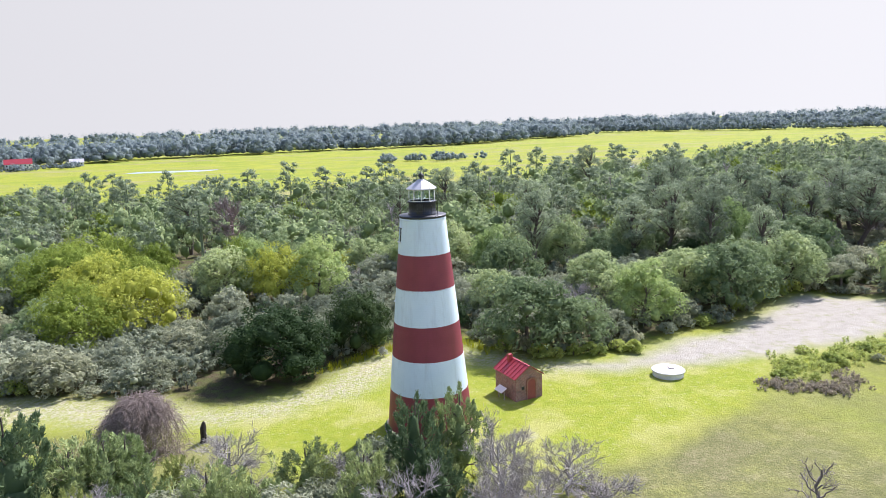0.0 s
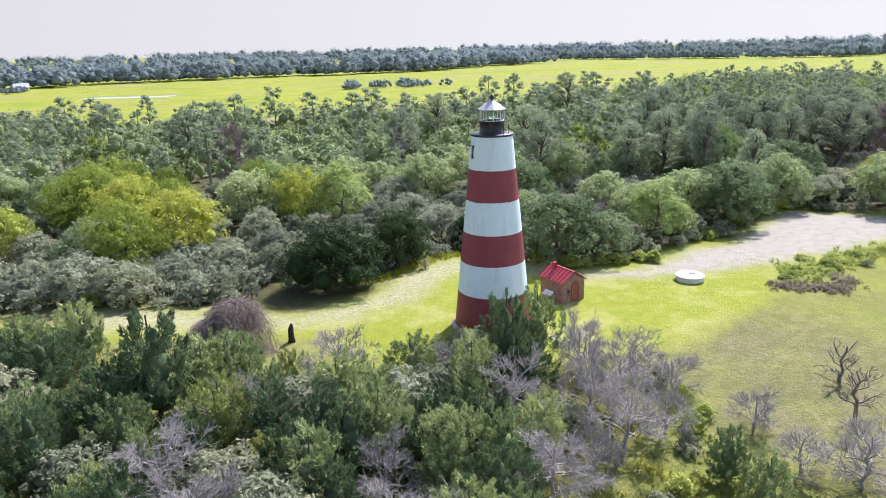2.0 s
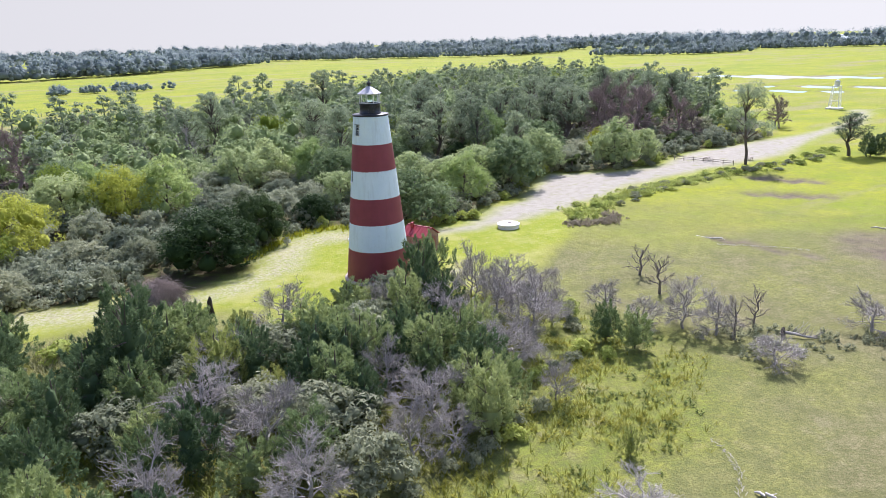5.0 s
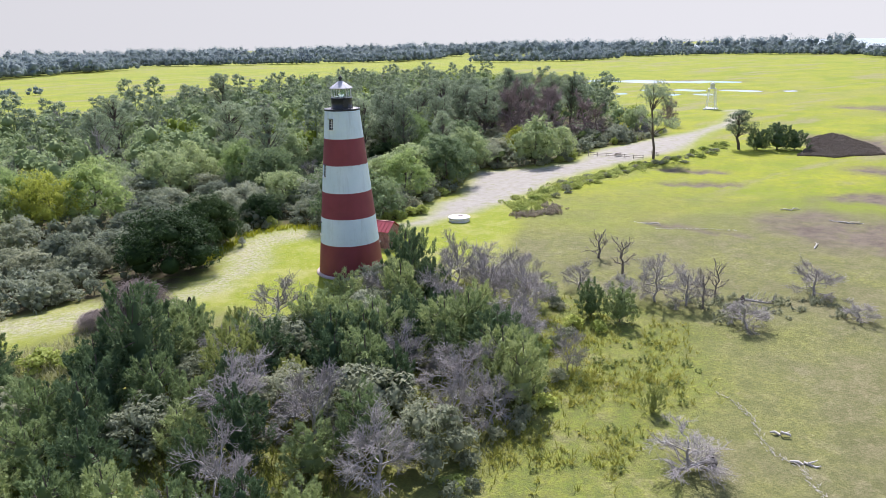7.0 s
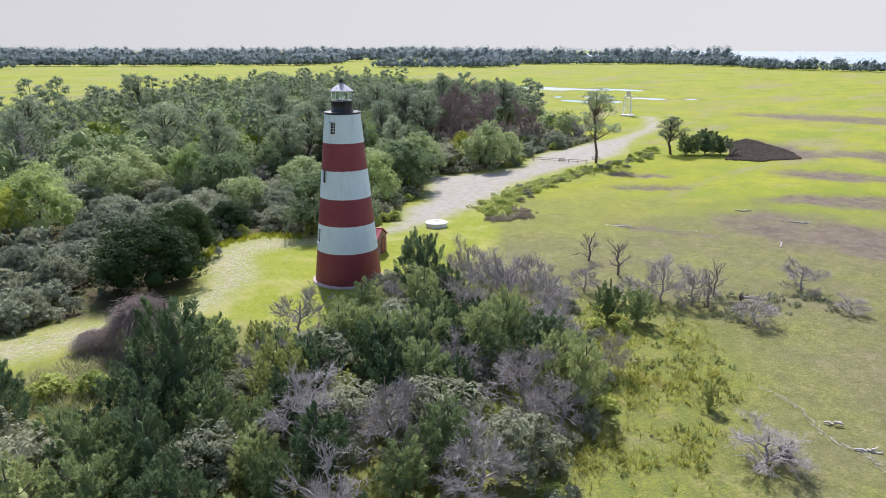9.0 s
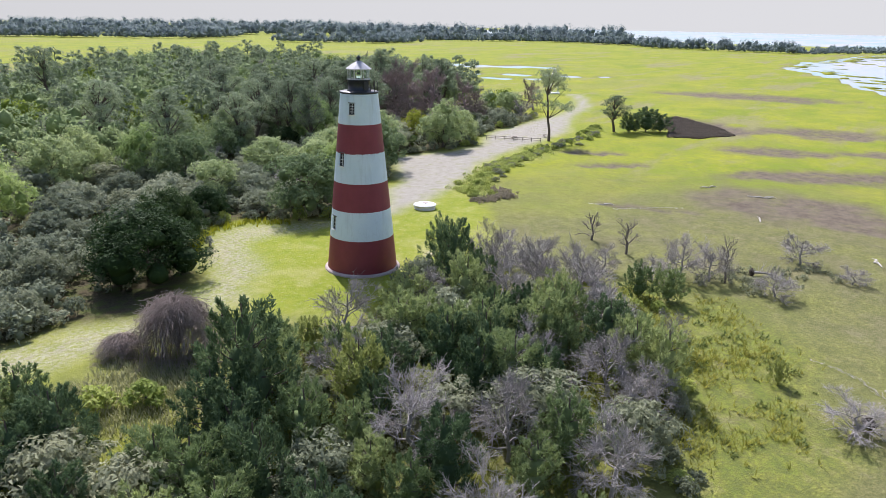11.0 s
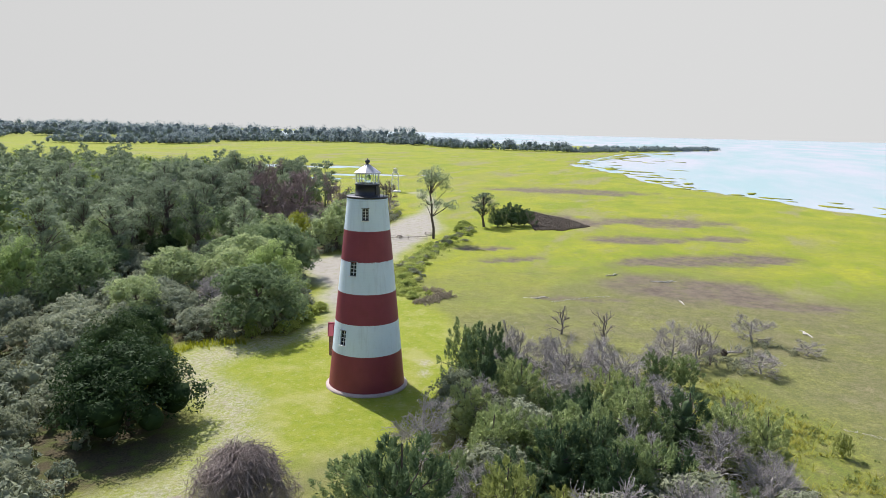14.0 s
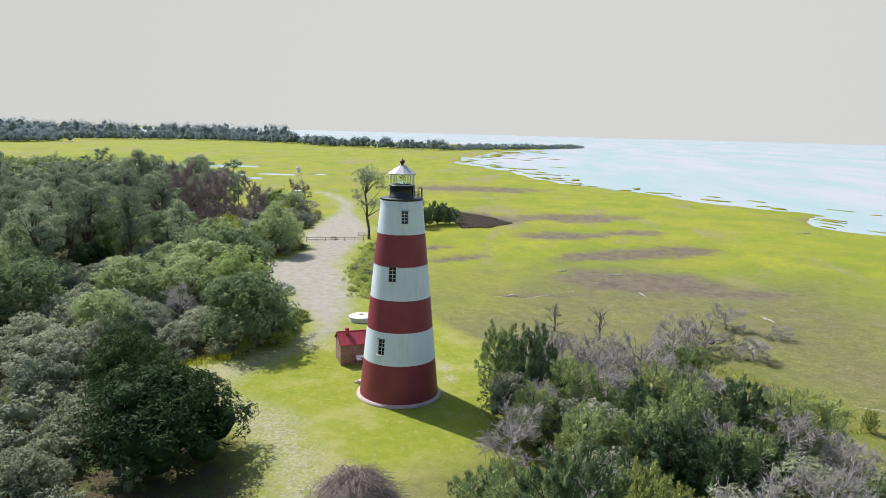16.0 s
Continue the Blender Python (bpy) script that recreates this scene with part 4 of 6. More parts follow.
def build_hut():
    top = tagged(new("brick_hut"), "small red brick oil house with a red tin gable roof", "hut")
    top.matrix_world = pose(8.65, 6.75, 0, 0, 0, 26.6)
    part("wall", hut_shell(), M_BRICKWALL, top)
    slope = math.atan2(RIDGE - EAVE, HUT_W / 2)
    run = (HUT_W / 2 + 0.12) / math.cos(slope)
    for s in (-1, 1):
        m = Matrix.Translation((s * (HUT_W / 4 + 0.06), 0, (EAVE + RIDGE) / 2 + 0.03)) @ Matrix.Rotation(s * slope, 4, "Y")
        roof = part("roof_slope", box(bmesh.new(), (run, HUT_L + 0.24, 0.05), m, 0.01), M_TIN, top)
        for k in range(8):
            y = -HUT_L / 2 - 0.1 + k * (HUT_L + 0.2) / 7
            part("standing_seam", box(bmesh.new(), (run - 0.02, 0.03, 0.06), m @ Matrix.Translation((0, y, 0.045))), M_TIN, roof)
    part("ridge_cap", box(bmesh.new(), (0.22, HUT_L + 0.26, 0.07), Matrix.Translation((0, 0, RIDGE + 0.07)), 0.02), M_TIN, top)
    part("chimney", box(bmesh.new(), (0.42, 0.36, 0.8), Matrix.Translation((-0.36, 0.95, RIDGE + 0.12)), 0.02), M_TIN, top, "short red painted roof vent")
    # doorway in the gable
    bm = bmesh.new()
    for s in (-1, 1):
        box(bm, (0.12, 0.10, 1.75), Matrix.Translation((0.25 + s * 0.5, -HUT_L / 2 - 0.02, 0.85)), 0.01)
    for k in range(9):
        a = math.pi * (k + 0.5) / 9
        box(bm, (0.12, 0.10, 0.2), Matrix.Translation((0.25 + 0.5 * math.cos(a), -HUT_L / 2 - 0.02, 1.72 + 0.38 * math.sin(a))) @ Matrix.Rotation(math.pi / 2 - a, 4, "Y"))
    surround = part("door_surround", bm, M_HUTBRICK, top)
    bm = box(bmesh.new(), (0.9, 0.06, 1.75), Matrix.Translation((0.25, -HUT_L / 2 - 0.005, 0.87)), 0.01)
    bmesh.ops.create_cone(bm, cap_ends=True, segments=24, radius1=0.44, radius2=0.44, depth=0.06,
                          matrix=Matrix.Translation((0.25, -HUT_L / 2 - 0.003, 1.72)) @ Matrix.Rotation(math.pi / 2, 4, "X") @ Matrix.Diagonal((1, 0.8, 1, 1)))
    part("door", bm, M_DOOR, surround, "faded red arched plank door")
    part("notice", box(bmesh.new(), (0.30, 0.03, 0.34), Matrix.Translation((-0.72, -HUT_L / 2 - 0.03, 1.25)), 0.005), M_BLACK, top)
    return top


hut = build_hut()


def build_signboard():
    """Slanted reading board on two posts beside the hut."""
    top = tagged(new("information_board"), "slanted pale information board on two posts", "sign")
    m = hut.matrix_world
    top.matrix_world = m @ pose(-HUT_W / 2 - 0.75, -0.35, 0, 0, 0, 0)
    for s in (-1, 1):
        part("post", box(bmesh.new(), (0.09, 0.09, 1.0), Matrix.Translation((0.1, s * 0.5, 0.45)), 0.01), M_WOOD, top)
    part("board", box(bmesh.new(), (0.75, 1.35, 0.06), Matrix.Translation((0, 0, 1.0)) @ Matrix.Rotation(-0.5, 4, "Y"), 0.012), M_SIGN, top)
    return top


build_signboard()


def build_cistern():
    top = tagged(new("cistern"), "low round pale concrete cistern with a flat lid", "cistern")
    top.matrix_world = pose(24.6, 10.2, 0)
    part("drum", lathe([(1.55, -0.3), (1.55, 0.46), (1.50, 0.5), (1.3, 0.5)], 48), M_CISTERN, top)
    part("lid", lathe([(1.40, 0.48), (1.68, 0.50), (1.70, 0.60), (1.62, 0.66), (0.5, 0.74), (0, 0.75)], 48), M_CISTERN, top)
    part("hatch", box(bmesh.new(), (0.6, 0.6, 0.12), Matrix.Translation((0.3, 0.1, 0.78)), 0.02), M_CONCRETE, top)
    return top


M_CISTERN = plain("whitewashed_concrete", (0.60, 0.60, 0.58), (0.74, 0.74, 0.71), 1.5, 10, 0.85, 0.3, 0.015, stain=(0.46, 0.43, 0.38))
build_cistern()


# ---- trees and shrubs ----
PROTO = {}


def kinds():
    """The plants of which the thickets are made; each stands far below no ground and is copied into place."""
    P = PROTO
    P["oak_bright"] = [tree("oak_tree", "oak", 10, 6.5, M_OAK_BRIGHT, 7500, 0.26, "broad oak with bright yellow-green crown in the woods") for _ in range(2)]
    P["oak"] = [tree("oak_tree", "oak", 8.5, 4.4, M_OAK, 6200, 0.25, "round green oak crowded among other trees") for _ in range(3)]
    P["oak_mid"] = [tree("oak_tree", "oak", 10, 5.0, M_OAK_MID, 6500, 0.24, "round fresh-green oak standing above the shrubs") for _ in range(2)]
    P["oak_dark"] = [tree("live_oak_tree", "oak", 8, 5.0, M_OAK_DARK, 12000, 0.20, "dense dark green live oak at the lawn edge", dense=True)]
    P["myrtle"] = [tree("wax_myrtle_shrub", "shrub", 5.0, 3.0, M_GREY_LEAF, 3800, 0.21, "tall grey-green shrub in the dense woods", "shrub") for _ in range(3)]
    P["olive"] = [tree("olive_green_shrub", "shrub", 4.6, 2.8, M_OLIVE_LEAF, 3600, 0.21, "tall dull olive-green shrub in the woods", "shrub") for _ in range(2)]
    P["pine"] = [tree("pine_tree", "pine", 15, 3.6, M_PINE, 5200, 0.23, "tall pine with open tufted crown above the woods") for _ in range(3)]
    P["cedar"] = [tree("red_cedar_tree", "cedar", 5.6, 2.9, M_CEDAR, 5600, 0.155, "dense green cedar in a crowded thicket") for _ in range(3)]
    P["cedar_dark"] = [tree("red_cedar_tree", "cedar", 5.6, 2.9, M_CEDAR_DARK, 5600, 0.155, "dark green cedar in a crowded thicket")]
    P["cedar_yellow"] = [tree("red_cedar_tree", "cedar", 5.0, 2.9, M_CEDAR_YELLOW, 5200, 0.155, "yellowish green cedar in a crowded thicket")]
    P["bush"] = [tree("green_bush", "shrub", 1.5, 1.1, M_SHRUB, 420, 0.2, "low bright green bush beside the track", "bush") for _ in range(2)]
    P["bush_olive"] = [tree("olive_bush", "shrub", 1.6, 1.3, M_OLIVE_LEAF, 420, 0.22, "low olive-green bush beside the track", "bush") for _ in range(2)]
    P["bush_grey"] = [tree("grey_green_bush", "shrub", 1.8, 1.3, M_GREY_LEAF, 450, 0.21, "low grey-green bush at the edge of the woods", "bush")]
    P["yellow"] = [tree("yellowing_tree", "oak", 6, 3.2, M_YELLOW, 4000, 0.2, "small tree with yellow-green autumn leaves")]
    P["pale"] = [tree("pale_flowering_bush", "shrub", 1.4, 0.6, M_PALE, 420, 0.12, "small pale flowering bush at the lawn edge", "bush")]
    P["bare"] = [bare_tree("bare_grey_tree", 5.2, 2.6, "leafless grey tree with a haze of fine twigs") for _ in range(4)]
    P["snag"] = [bare_tree("dead_snag", 5.0, 1.6, "dead standing snag with few bare branches", M_SNAG, boughs=8, forks=(4, 3, 2), thick=1.2) for _ in range(3)]
    P["rust"] = [bare_tree("brown_dead_tree", 13, 3.6, "tall leafless reddish-brown tree in the woods", M_RUST, boughs=12, forks=(5, 5, 5), thick=2.6, low=0.3) for _ in range(2)]
    P["weeping"] = [bare_tree("withered_weeping_bush", 4.4, 3.0, "withered brown bush with drooping twigs", M_BROWN, "bush", weeping_arrays)]


kinds()
USED = {}


def plant(kind, x, y, h, r, turn=None, variant=None):
    """Put a plant of a kind at a place, with its height and crown radius."""
    k = PROTO[kind]
    src = k[int(rng.integers(len(k))) if variant is None else variant % len(k)]
    turn = rng.uniform(0, 360) if turn is None else turn
    s = Matrix.Diagonal((r / src["r"], r / src["r"], h / src["h"], 1))
    m = pose(x, y, ground_z(x, y) - 0.03, 0, 0, turn) @ s
    if src.name not in USED:
        USED[src.name] = True
        src.matrix_world = m
        src.matrix_basis = m
        return src
    c = copy_thing(src, m)
    c.scale = m.to_scale()
    return c


def spread(poly, gap, n, margin=0.0, taken=None):
    """Random places in a polygon, at least gap apart from each other and clear of the taken ones."""
    xs, ys = [p[0] for p in poly], [p[1] for p in poly]
    out = []
    cell = {}
    for tx, ty, tr in taken or []:
        cell.setdefault("taken", []).append((tx, ty, tr))
    tries = np.stack([rng.uniform(min(xs), max(xs), n), rng.uniform(min(ys), max(ys), n)], 1)
    ok = inside(tries[:, 0], tries[:, 1], poly) > margin
    for x, y in tries[ok]:
        i, j = int(x // gap), int(y // gap)
        if any((x - a) ** 2 + (y - b) ** 2 < gap * gap for di in (-1, 0, 1) for dj in (-1, 0, 1) for a, b in cell.get((i + di, j + dj), [])):
            continue
        if any((x - a) ** 2 + (y - b) ** 2 < q * q for a, b, q in cell.get("taken", [])):
            continue
        cell.setdefault((i, j), []).append((x, y))
        out.append((x, y))
    return out


# trees that stand out one by one: kind, x, y, height, crown radius
MARKED = [
    ("oak_dark", -16.8, 14.8, 8.4, 6.2), ("oak_dark", -9.0, 22.4, 7.6, 4.2), ("oak_mid", 27.5, 28.5, 9.4, 4.8), ("oak_bright", -40, 33, 10.5, 6.5), ("oak_bright", -45, 26, 10, 6), ("oak_bright", -50, 42, 11, 7),
    ("oak_mid", -18, 48, 11.5, 5.6), ("oak_mid", -29, 52, 10.5, 4.6), ("oak_mid", 52, 62, 13, 4.5), ("oak_mid", 10, 58, 10.5, 4.4), ("oak_bright", -34, 62, 10, 4.2), ("oak_bright", -62, 60, 11, 7), ("oak_bright", -58, 47, 12, 7.5), ("yellow", 76, 53, 7.5, 3.6),
    ("cedar_dark", 126.5, 15.3, 6.6, 4.4), ("cedar_dark", 123, 18.5, 5.4, 3.2), ("cedar_dark", 129, 12.5, 5.0, 3.2), ("pine", 120, 21.5, 9.5, 3.8), ("pine", 50, 176, 18, 5), ("rust", -41, 80, 15.5, 4.5),
    ("rust", 147.9, 61, 9.2, 3.2), ("rust", 152.5, 66, 9.6, 3.4), ("rust", 97, 64, 17, 5), ("rust", 103, 69, 16.5, 5), ("rust", 92, 72, 17, 5), ("rust", 109, 62, 14, 4.5), ("rust", 97, 78, 17, 5), ("rust", 113, 60, 10, 3.5), ("rust", 104, 77, 17, 5), ("rust", 87, 64, 15, 4.5),
    ("weeping", -24.9, -2.4, 4.7, 4.1), ("weeping", -28.2, 0.4, 1.7, 2.3), ("cedar_dark", -28.0, -15.2, 9.6, 3.6), ("cedar", -23.5, -12, 5.8, 2.4), ("cedar_dark", -31.5, -18.5, 6.0, 2.6), ("bare", -9.3, -33, 5.6, 3.4),
    ("bare", -24.4, -26.4, 6.2, 3.6), ("bare", -21.0, -31.5, 6.7, 3.0), ("bare", -20.4, -38.2, 5.5, 3.1), ("bare", 5.9, -23.6, 6.2, 3.4), ("bare", 2.6, -26.8, 4.8, 2.6), ("bare", 7.4, -17.5, 5.2, 3.0), ("bare", 10.2, -12.4, 4.4, 2.8), ("bare", -14.5, -11.6, 5.6, 3.3),
    ("bare", -1.2, -19.2, 5.8, 3.0), ("bare", 5.0, -14.2, 6.6, 2.4), ("bare", 12.2, -16.0, 4.0, 2.4), ("bare", -12.6, -36.2, 4.6, 2.4), ("bare", -5.4, -13.8, 5.0, 2.4), ("bare", 9.4, -21.6, 4.2, 2.3),
    ("cedar_dark", -0.8, -12.9, 8.2, 2.7), ("cedar", 2.4, -9.6, 7.2, 2.4), ("cedar", -3.9, -16.5, 6.4, 2.6), ("cedar", -6.0, -33.6, 5.6, 2.6), ("cedar_dark", -4.0, -30.6, 5.8, 2.8), ("cedar", -10.8, -22.9, 6.2, 2.8),
    ("cedar", -14.0, -17.0, 5.8, 2.7), ("cedar", -6.0, -26.0, 6.0, 2.7), ("cedar_yellow", -22.2, -20.0, 6.0, 2.6), ("cedar", -15.0, -28.0, 6.0, 2.8), ("cedar_dark", -14.6, -22.0, 5.8, 2.6),
    ("bare", 0.6, -34.4, 3.9, 1.6), ("cedar", 11.3, -27.5, 3.9, 1.7), ("cedar", 12.4, -30.2, 3.8, 1.8), ("cedar_yellow", 0.5, -43.0, 2.2, 0.8),
    ("bare", -3.9, -48.8, 2.9, 2.9), ("bare", 20.4, -38.6, 2.8, 2.6), ("bare", 33.6, -38.6, 3.7, 3.0), ("bare", 19.4, -29.2, 5.2, 2.9), ("bare", 20.8, -31.8, 4.6, 2.6), ("snag", 24.3, -20.9, 5.4, 1.9),
    ("snag", 26.6, -15.3, 4.3, 1.9), ("snag", 21.5, -33.3, 5.0, 1.4), ("snag", 25.4, -32.2, 5.0, 1.3), ("bare", 16.2, -21.5, 3.4, 2.2), ("bare", 29.8, -44.6, 2.0, 1.9), ("bare", 16.5, -27.0, 3.4, 2.2),
    ("cedar", -39.7, -1.8, 5.4, 2.5), ("cedar", -37.9, -4.4, 4.8, 2.2), ("cedar_dark", -38.4, -8.6, 5.0, 2.4), ("cedar", -42.6, -6.0, 5.6, 2.6), ("cedar_dark", -41.0, -10.8, 5.2, 2.5), ("cedar", -36.5, -17.5, 5.0, 2.3),
    ("pale", -5.9, 19.4, 1.5, 0.55), ("bush", -31.2, -7.8, 2.0, 1.6), ("bush", -34, -6, 1.8, 1.8), ("oak", 8, 36, 8, 4.0), ("olive", 73, 43.5, 5.5, 2.4), ("oak_dark", 73, 44.5, 6.2, 1.8),
]
taken = []
for k, x, y, h, r in MARKED:
    plant(k, x, y, h, r)
    taken.append((x, y, r * (1.1 if k == "bare" else 1.2 if k in ("rust", "oak_dark") else 0.8)))

PINE_STAND = [(52, 64), (90, 67), (122, 78), (142, 92), (112, 112), (62, 108), (44, 86)]
for x, y in spread(PINE_STAND, 8.5, 700, 0, [t for t in taken if t[0] > 85]):
    h = rng.uniform(12.5, 17.5)
    plant("pine", x, y, h, h * rng.uniform(0.24, 0.32))
    taken.append((x, y, 2.5))
for x, y, h in ((84, 80.5, 15.3), (111, 94, 18.8), (20, 88, 15), (-8, 92, 14.5), (2, 120, 16), (-55, 95, 15), (36, 66, 13)):
    plant("pine", x, y, h, 4.4)
    taken.append((x, y, 3))

# the big lone pine by the track
lcs, lrs = [], []
for side, lo, hi, out, n in ((0.3, 13.5, 16.6, 3.0, 12), (2.4, 12.5, 16.0, 3.4, 10), (4.6, 11.5, 15.2, 3.4, 9), (-1.2, 7.2, 9.2, 5.2, 9), (1.9, 9.5, 11.2, 3.6, 6), (3.6, 7.8, 9.0, 3.4, 4)):
    for i in range(n):
        a, q = side + rng.normal(0, 0.45), rng.uniform(0.3, 1.0)
        lcs.append((out * q * math.cos(a), out * q * math.sin(a), rng.uniform(lo, hi)))
        s = rng.uniform(0.8, 1.35)
        lrs.append((s, s, s * 0.55))
lcs, lrs = np.array(lcs), np.array(lrs)
lv, lf = clump_leaves(lcs, lrs, 9000, 0.2, 6, 0.6, 0.24)
lone = tagged(new("pine_tree"), "tall lone pine with open crown beside the track", "tree")
lone.matrix_world = pose(93.5, 26.5, ground_z(93.5, 26.5))
crown = new("crown", mesh_from("crown", lv, lf, M_PINE))
crown.parent = lone
tv, tf = trunk_arrays("pine", 17.0, 4.6, lcs[::2], 0.36)
trunk = new("trunk", mesh_from("trunk", tv, tf, M_BARK, True))
trunk.parent = lone
taken.append((93.5, 26.5, 3))


def pick(weights):
    names = list(weights)
    w = np.array([weights[n] for n in names], float)
    return names[int(rng.choice(len(names), p=w / w.sum()))]


SIZE = {"oak_bright": (8, 11, 0.58), "oak": (7.0, 11.0, 0.56), "oak_dark": (5, 7.5, 0.55), "myrtle": (3.6, 6.0, 0.72), "olive": (3.2, 5.6, 0.72), "pine": (12, 16.5, 0.25),
        "cedar": (3.8, 6.2, 0.46), "cedar_dark": (4.0, 6.6, 0.44), "cedar_yellow": (2.8, 4.6, 0.48), "bare": (4.2, 6.3, 0.54), "bush": (0.9, 1.9, 0.8), "yellow": (4, 6, 0.52), "rust": (9, 13, 0.28), "snag": (4, 6, 0.25)}


def plant_some(places, weights_of, scale=1.0):
    for x, y in places:
        k = pick(weights_of(x, y))
        lo, hi, q = SIZE[k]
        h = rng.uniform(lo, hi) * scale
        plant(k, x, y, h, h * q * rng.uniform(0.85, 1.15))


def front_mix(x, y):
    if x < -8 and y < 27:
        return {"myrtle": 3, "olive": 3.6, "oak_dark": 0.8}
    if x < -22:
        return {"oak_bright": 2, "oak": 3, "myrtle": 3, "olive": 3, "oak_dark": 0.8}
    if x < 45 and y < 62:
        return {"myrtle": 5, "oak": 2, "olive": 2, "oak_dark": 0.7, "bare": 0.4}
    if 66 < x < 126 and y > 42:
        return {"myrtle": 2, "olive": 2.5, "yellow": 0.4, "bare": 0.8}
    return {"oak": 4, "oak_dark": 1.2, "myrtle": 2, "olive": 2, "pine": 2.0, "yellow": 0.5}


NEAR_WOODS = [(-75, 12), (-45, 11.5), (-34, 10), (-28, 11.5), (-22, 11), (-14.5, 13.5), (-11.5, 17.5), (-3, 26), (4, 26), (8, 19), (12, 17.5), (17, 18), (24, 20), (30, 25), (38, 28),
              (54, 43), (65, 38), (76, 37), (95, 46), (110, 46), (132, 52), (120, 75), (70, 82), (20, 76), (-30, 76), (-75, 66)]
plant_some(spread(NEAR_WOODS, 5.9, 6000, 1.0, taken + [(-24.5, 10.5, 4.5)]), front_mix)
# low skirt of shrubs along the edge of the woods
skirt_line = [(-44, 10.5), (-34, 9), (-28, 10.6), (-22, 10.5), (-12, 18.5), (-3, 26), (4, 26), (8, 19.2), (12, 17.6), (17, 17.8), (24, 19.8), (30, 24.5), (54, 43), (65, 38), (76, 37), (95, 46), (110, 46), (132, 51)]


def along(line, step, jitter):
    out = []
    for (x0, y0), (x1, y1) in zip(line, line[1:]):
        n = max(1, int(math.hypot(x1 - x0, y1 - y0) / step))
        for i in range(n):
            t = (i + rng.uniform(0, 1)) / n
            out.append((x0 + (x1 - x0) * t + rng.normal(0, jitter), y0 + (y1 - y0) * t + rng.normal(0, jitter)))
    return out


for x, y in along(skirt_line, 2.6, 0.5):
    if math.hypot(x + 16.8, y - 15) < 7.5:
        continue
    plant("bush_olive" if rng.random() < 0.4 else "bush_grey" if rng.random() < 0.6 else "bush", x, y + 0.4, rng.uniform(1.1, 2.4), rng.uniform(1.0, 1.6))
for x, y in along([(10, 17), (25, 18.6)], 1.6, 0.3):
    plant("bush", x, y, rng.uniform(1.0, 1.7), rng.uniform(0.9, 1.4))
# hedge of bushes between track and marsh
for x, y in along([(36, 7.5), (37, 11), (42, 13), (48, 15.5), (61, 20.0), (73, 22.0), (91, 23), (109, 24), (125, 30)], 1.1, 1.5):
    plant("bush" if rng.random() < 0.6 else "bush_olive", x, y - 0.8, rng.uniform(0.45, 1.15), rng.uniform(0.6, 1.2))


def thicket_mix(x, y):
    if x > -12 and y > -30:
        return {"cedar": 3.4, "cedar_dark": 1.3, "cedar_yellow": 0.5, "bare": 0.9, "myrtle": 0.4, "olive": 0.5}
    if x < -32:
        return {"cedar": 3, "cedar_dark": 4, "cedar_yellow": 1.5, "olive": 0.5}
    return {"cedar": 3, "cedar_dark": 2, "cedar_yellow": 0.8, "bare": 0.6, "olive": 0.7}


plant_some(spread(THICKET, 3.1, 6000, 0.3, [(a, b, min(q, 3.5)) for a, b, q in taken] + [(-32, -8, 5.5), (-34.5, -12, 3.6), (-31.5, -33, 3.2), (-13, -33.5, 2.8), (-16.5, -34, 2.5), (-25.5, -34.5, 2.5)]), thicket_mix, 0.95)


# low growth creeping out of the thicket into the field
for x, y in along([(10, -10), (12, -16), (10, -24), (8, -29), (2, -30), (-4, -36), (-12, -38), (-18, -42), (-26, -44)], 1.9, 0.9):
    plant(pick({"bush": 1.2, "bush_olive": 1.3}), x + 0.6, y - 0.6, rng.uniform(0.7, 1.5), rng.uniform(0.6, 1.1))

# ---- woods further back, as one mass ----
def stamp(protos, places, heights):
    vs, fs, o = [], [], 0
    for (x, y), h in zip(places, heights):
        v, f = protos[int(rng.integers(len(protos)))]
        a = rng.uniform(0, 6.28)
        c, s = math.cos(a), math.sin(a)
        k = h * rng.uniform(0.85, 1.2)
        q = np.stack([(v[:, 0] * c - v[:, 1] * s) * k + x, (v[:, 0] * s + v[:, 1] * c) * k + y, v[:, 2] * h + ground_z(x, y) - 0.05], 1)
        vs.append(q)
        fs.append(f + o)
        o += len(v)
    return np.concatenate(vs), np.concatenate(fs)


def small_crown(kind, r, leaves, size, lobes, stem=True, core=0.62):
    """A lighter crown of unit height for the woods in mass."""
    out = []
    if kind == "pine":
        leaf, cs = pine_arrays(1.0, r, leaves, size, 0.46, lobes)
        out.append(leaf)
        out += [lump(c, np.array([r * 0.15, r * 0.15, r * 0.08]), 5, 3) for c in cs]
    else:
        cs, rs = crown_lobes(kind, 1.0, r, lobes)
        out.append(clump_leaves(cs, rs, leaves, size, 7, 0.42))
        out += [lump(c, q * core, 5, 3) for c, q in zip(cs, rs)]
    if stem:
        out.append(tube([(0, 0, -0.02), (0.01, 0, 0.5), (0, 0.01, 0.92)], [0.020, 0.014, 0.006], 4))
    v, f = join(out)
    v[:, 2] = np.maximum(v[:, 2], -0.02)
    return v, f


def woods_stuff(name, places, protos, lo, hi, mat, label):
    v, f = stamp(protos, places, [rng.uniform(lo, hi) for _ in places])
    ob = new(name, mesh_from(name, v, f, mat))
    return tagged(ob, label, "woods", kind="stuff")


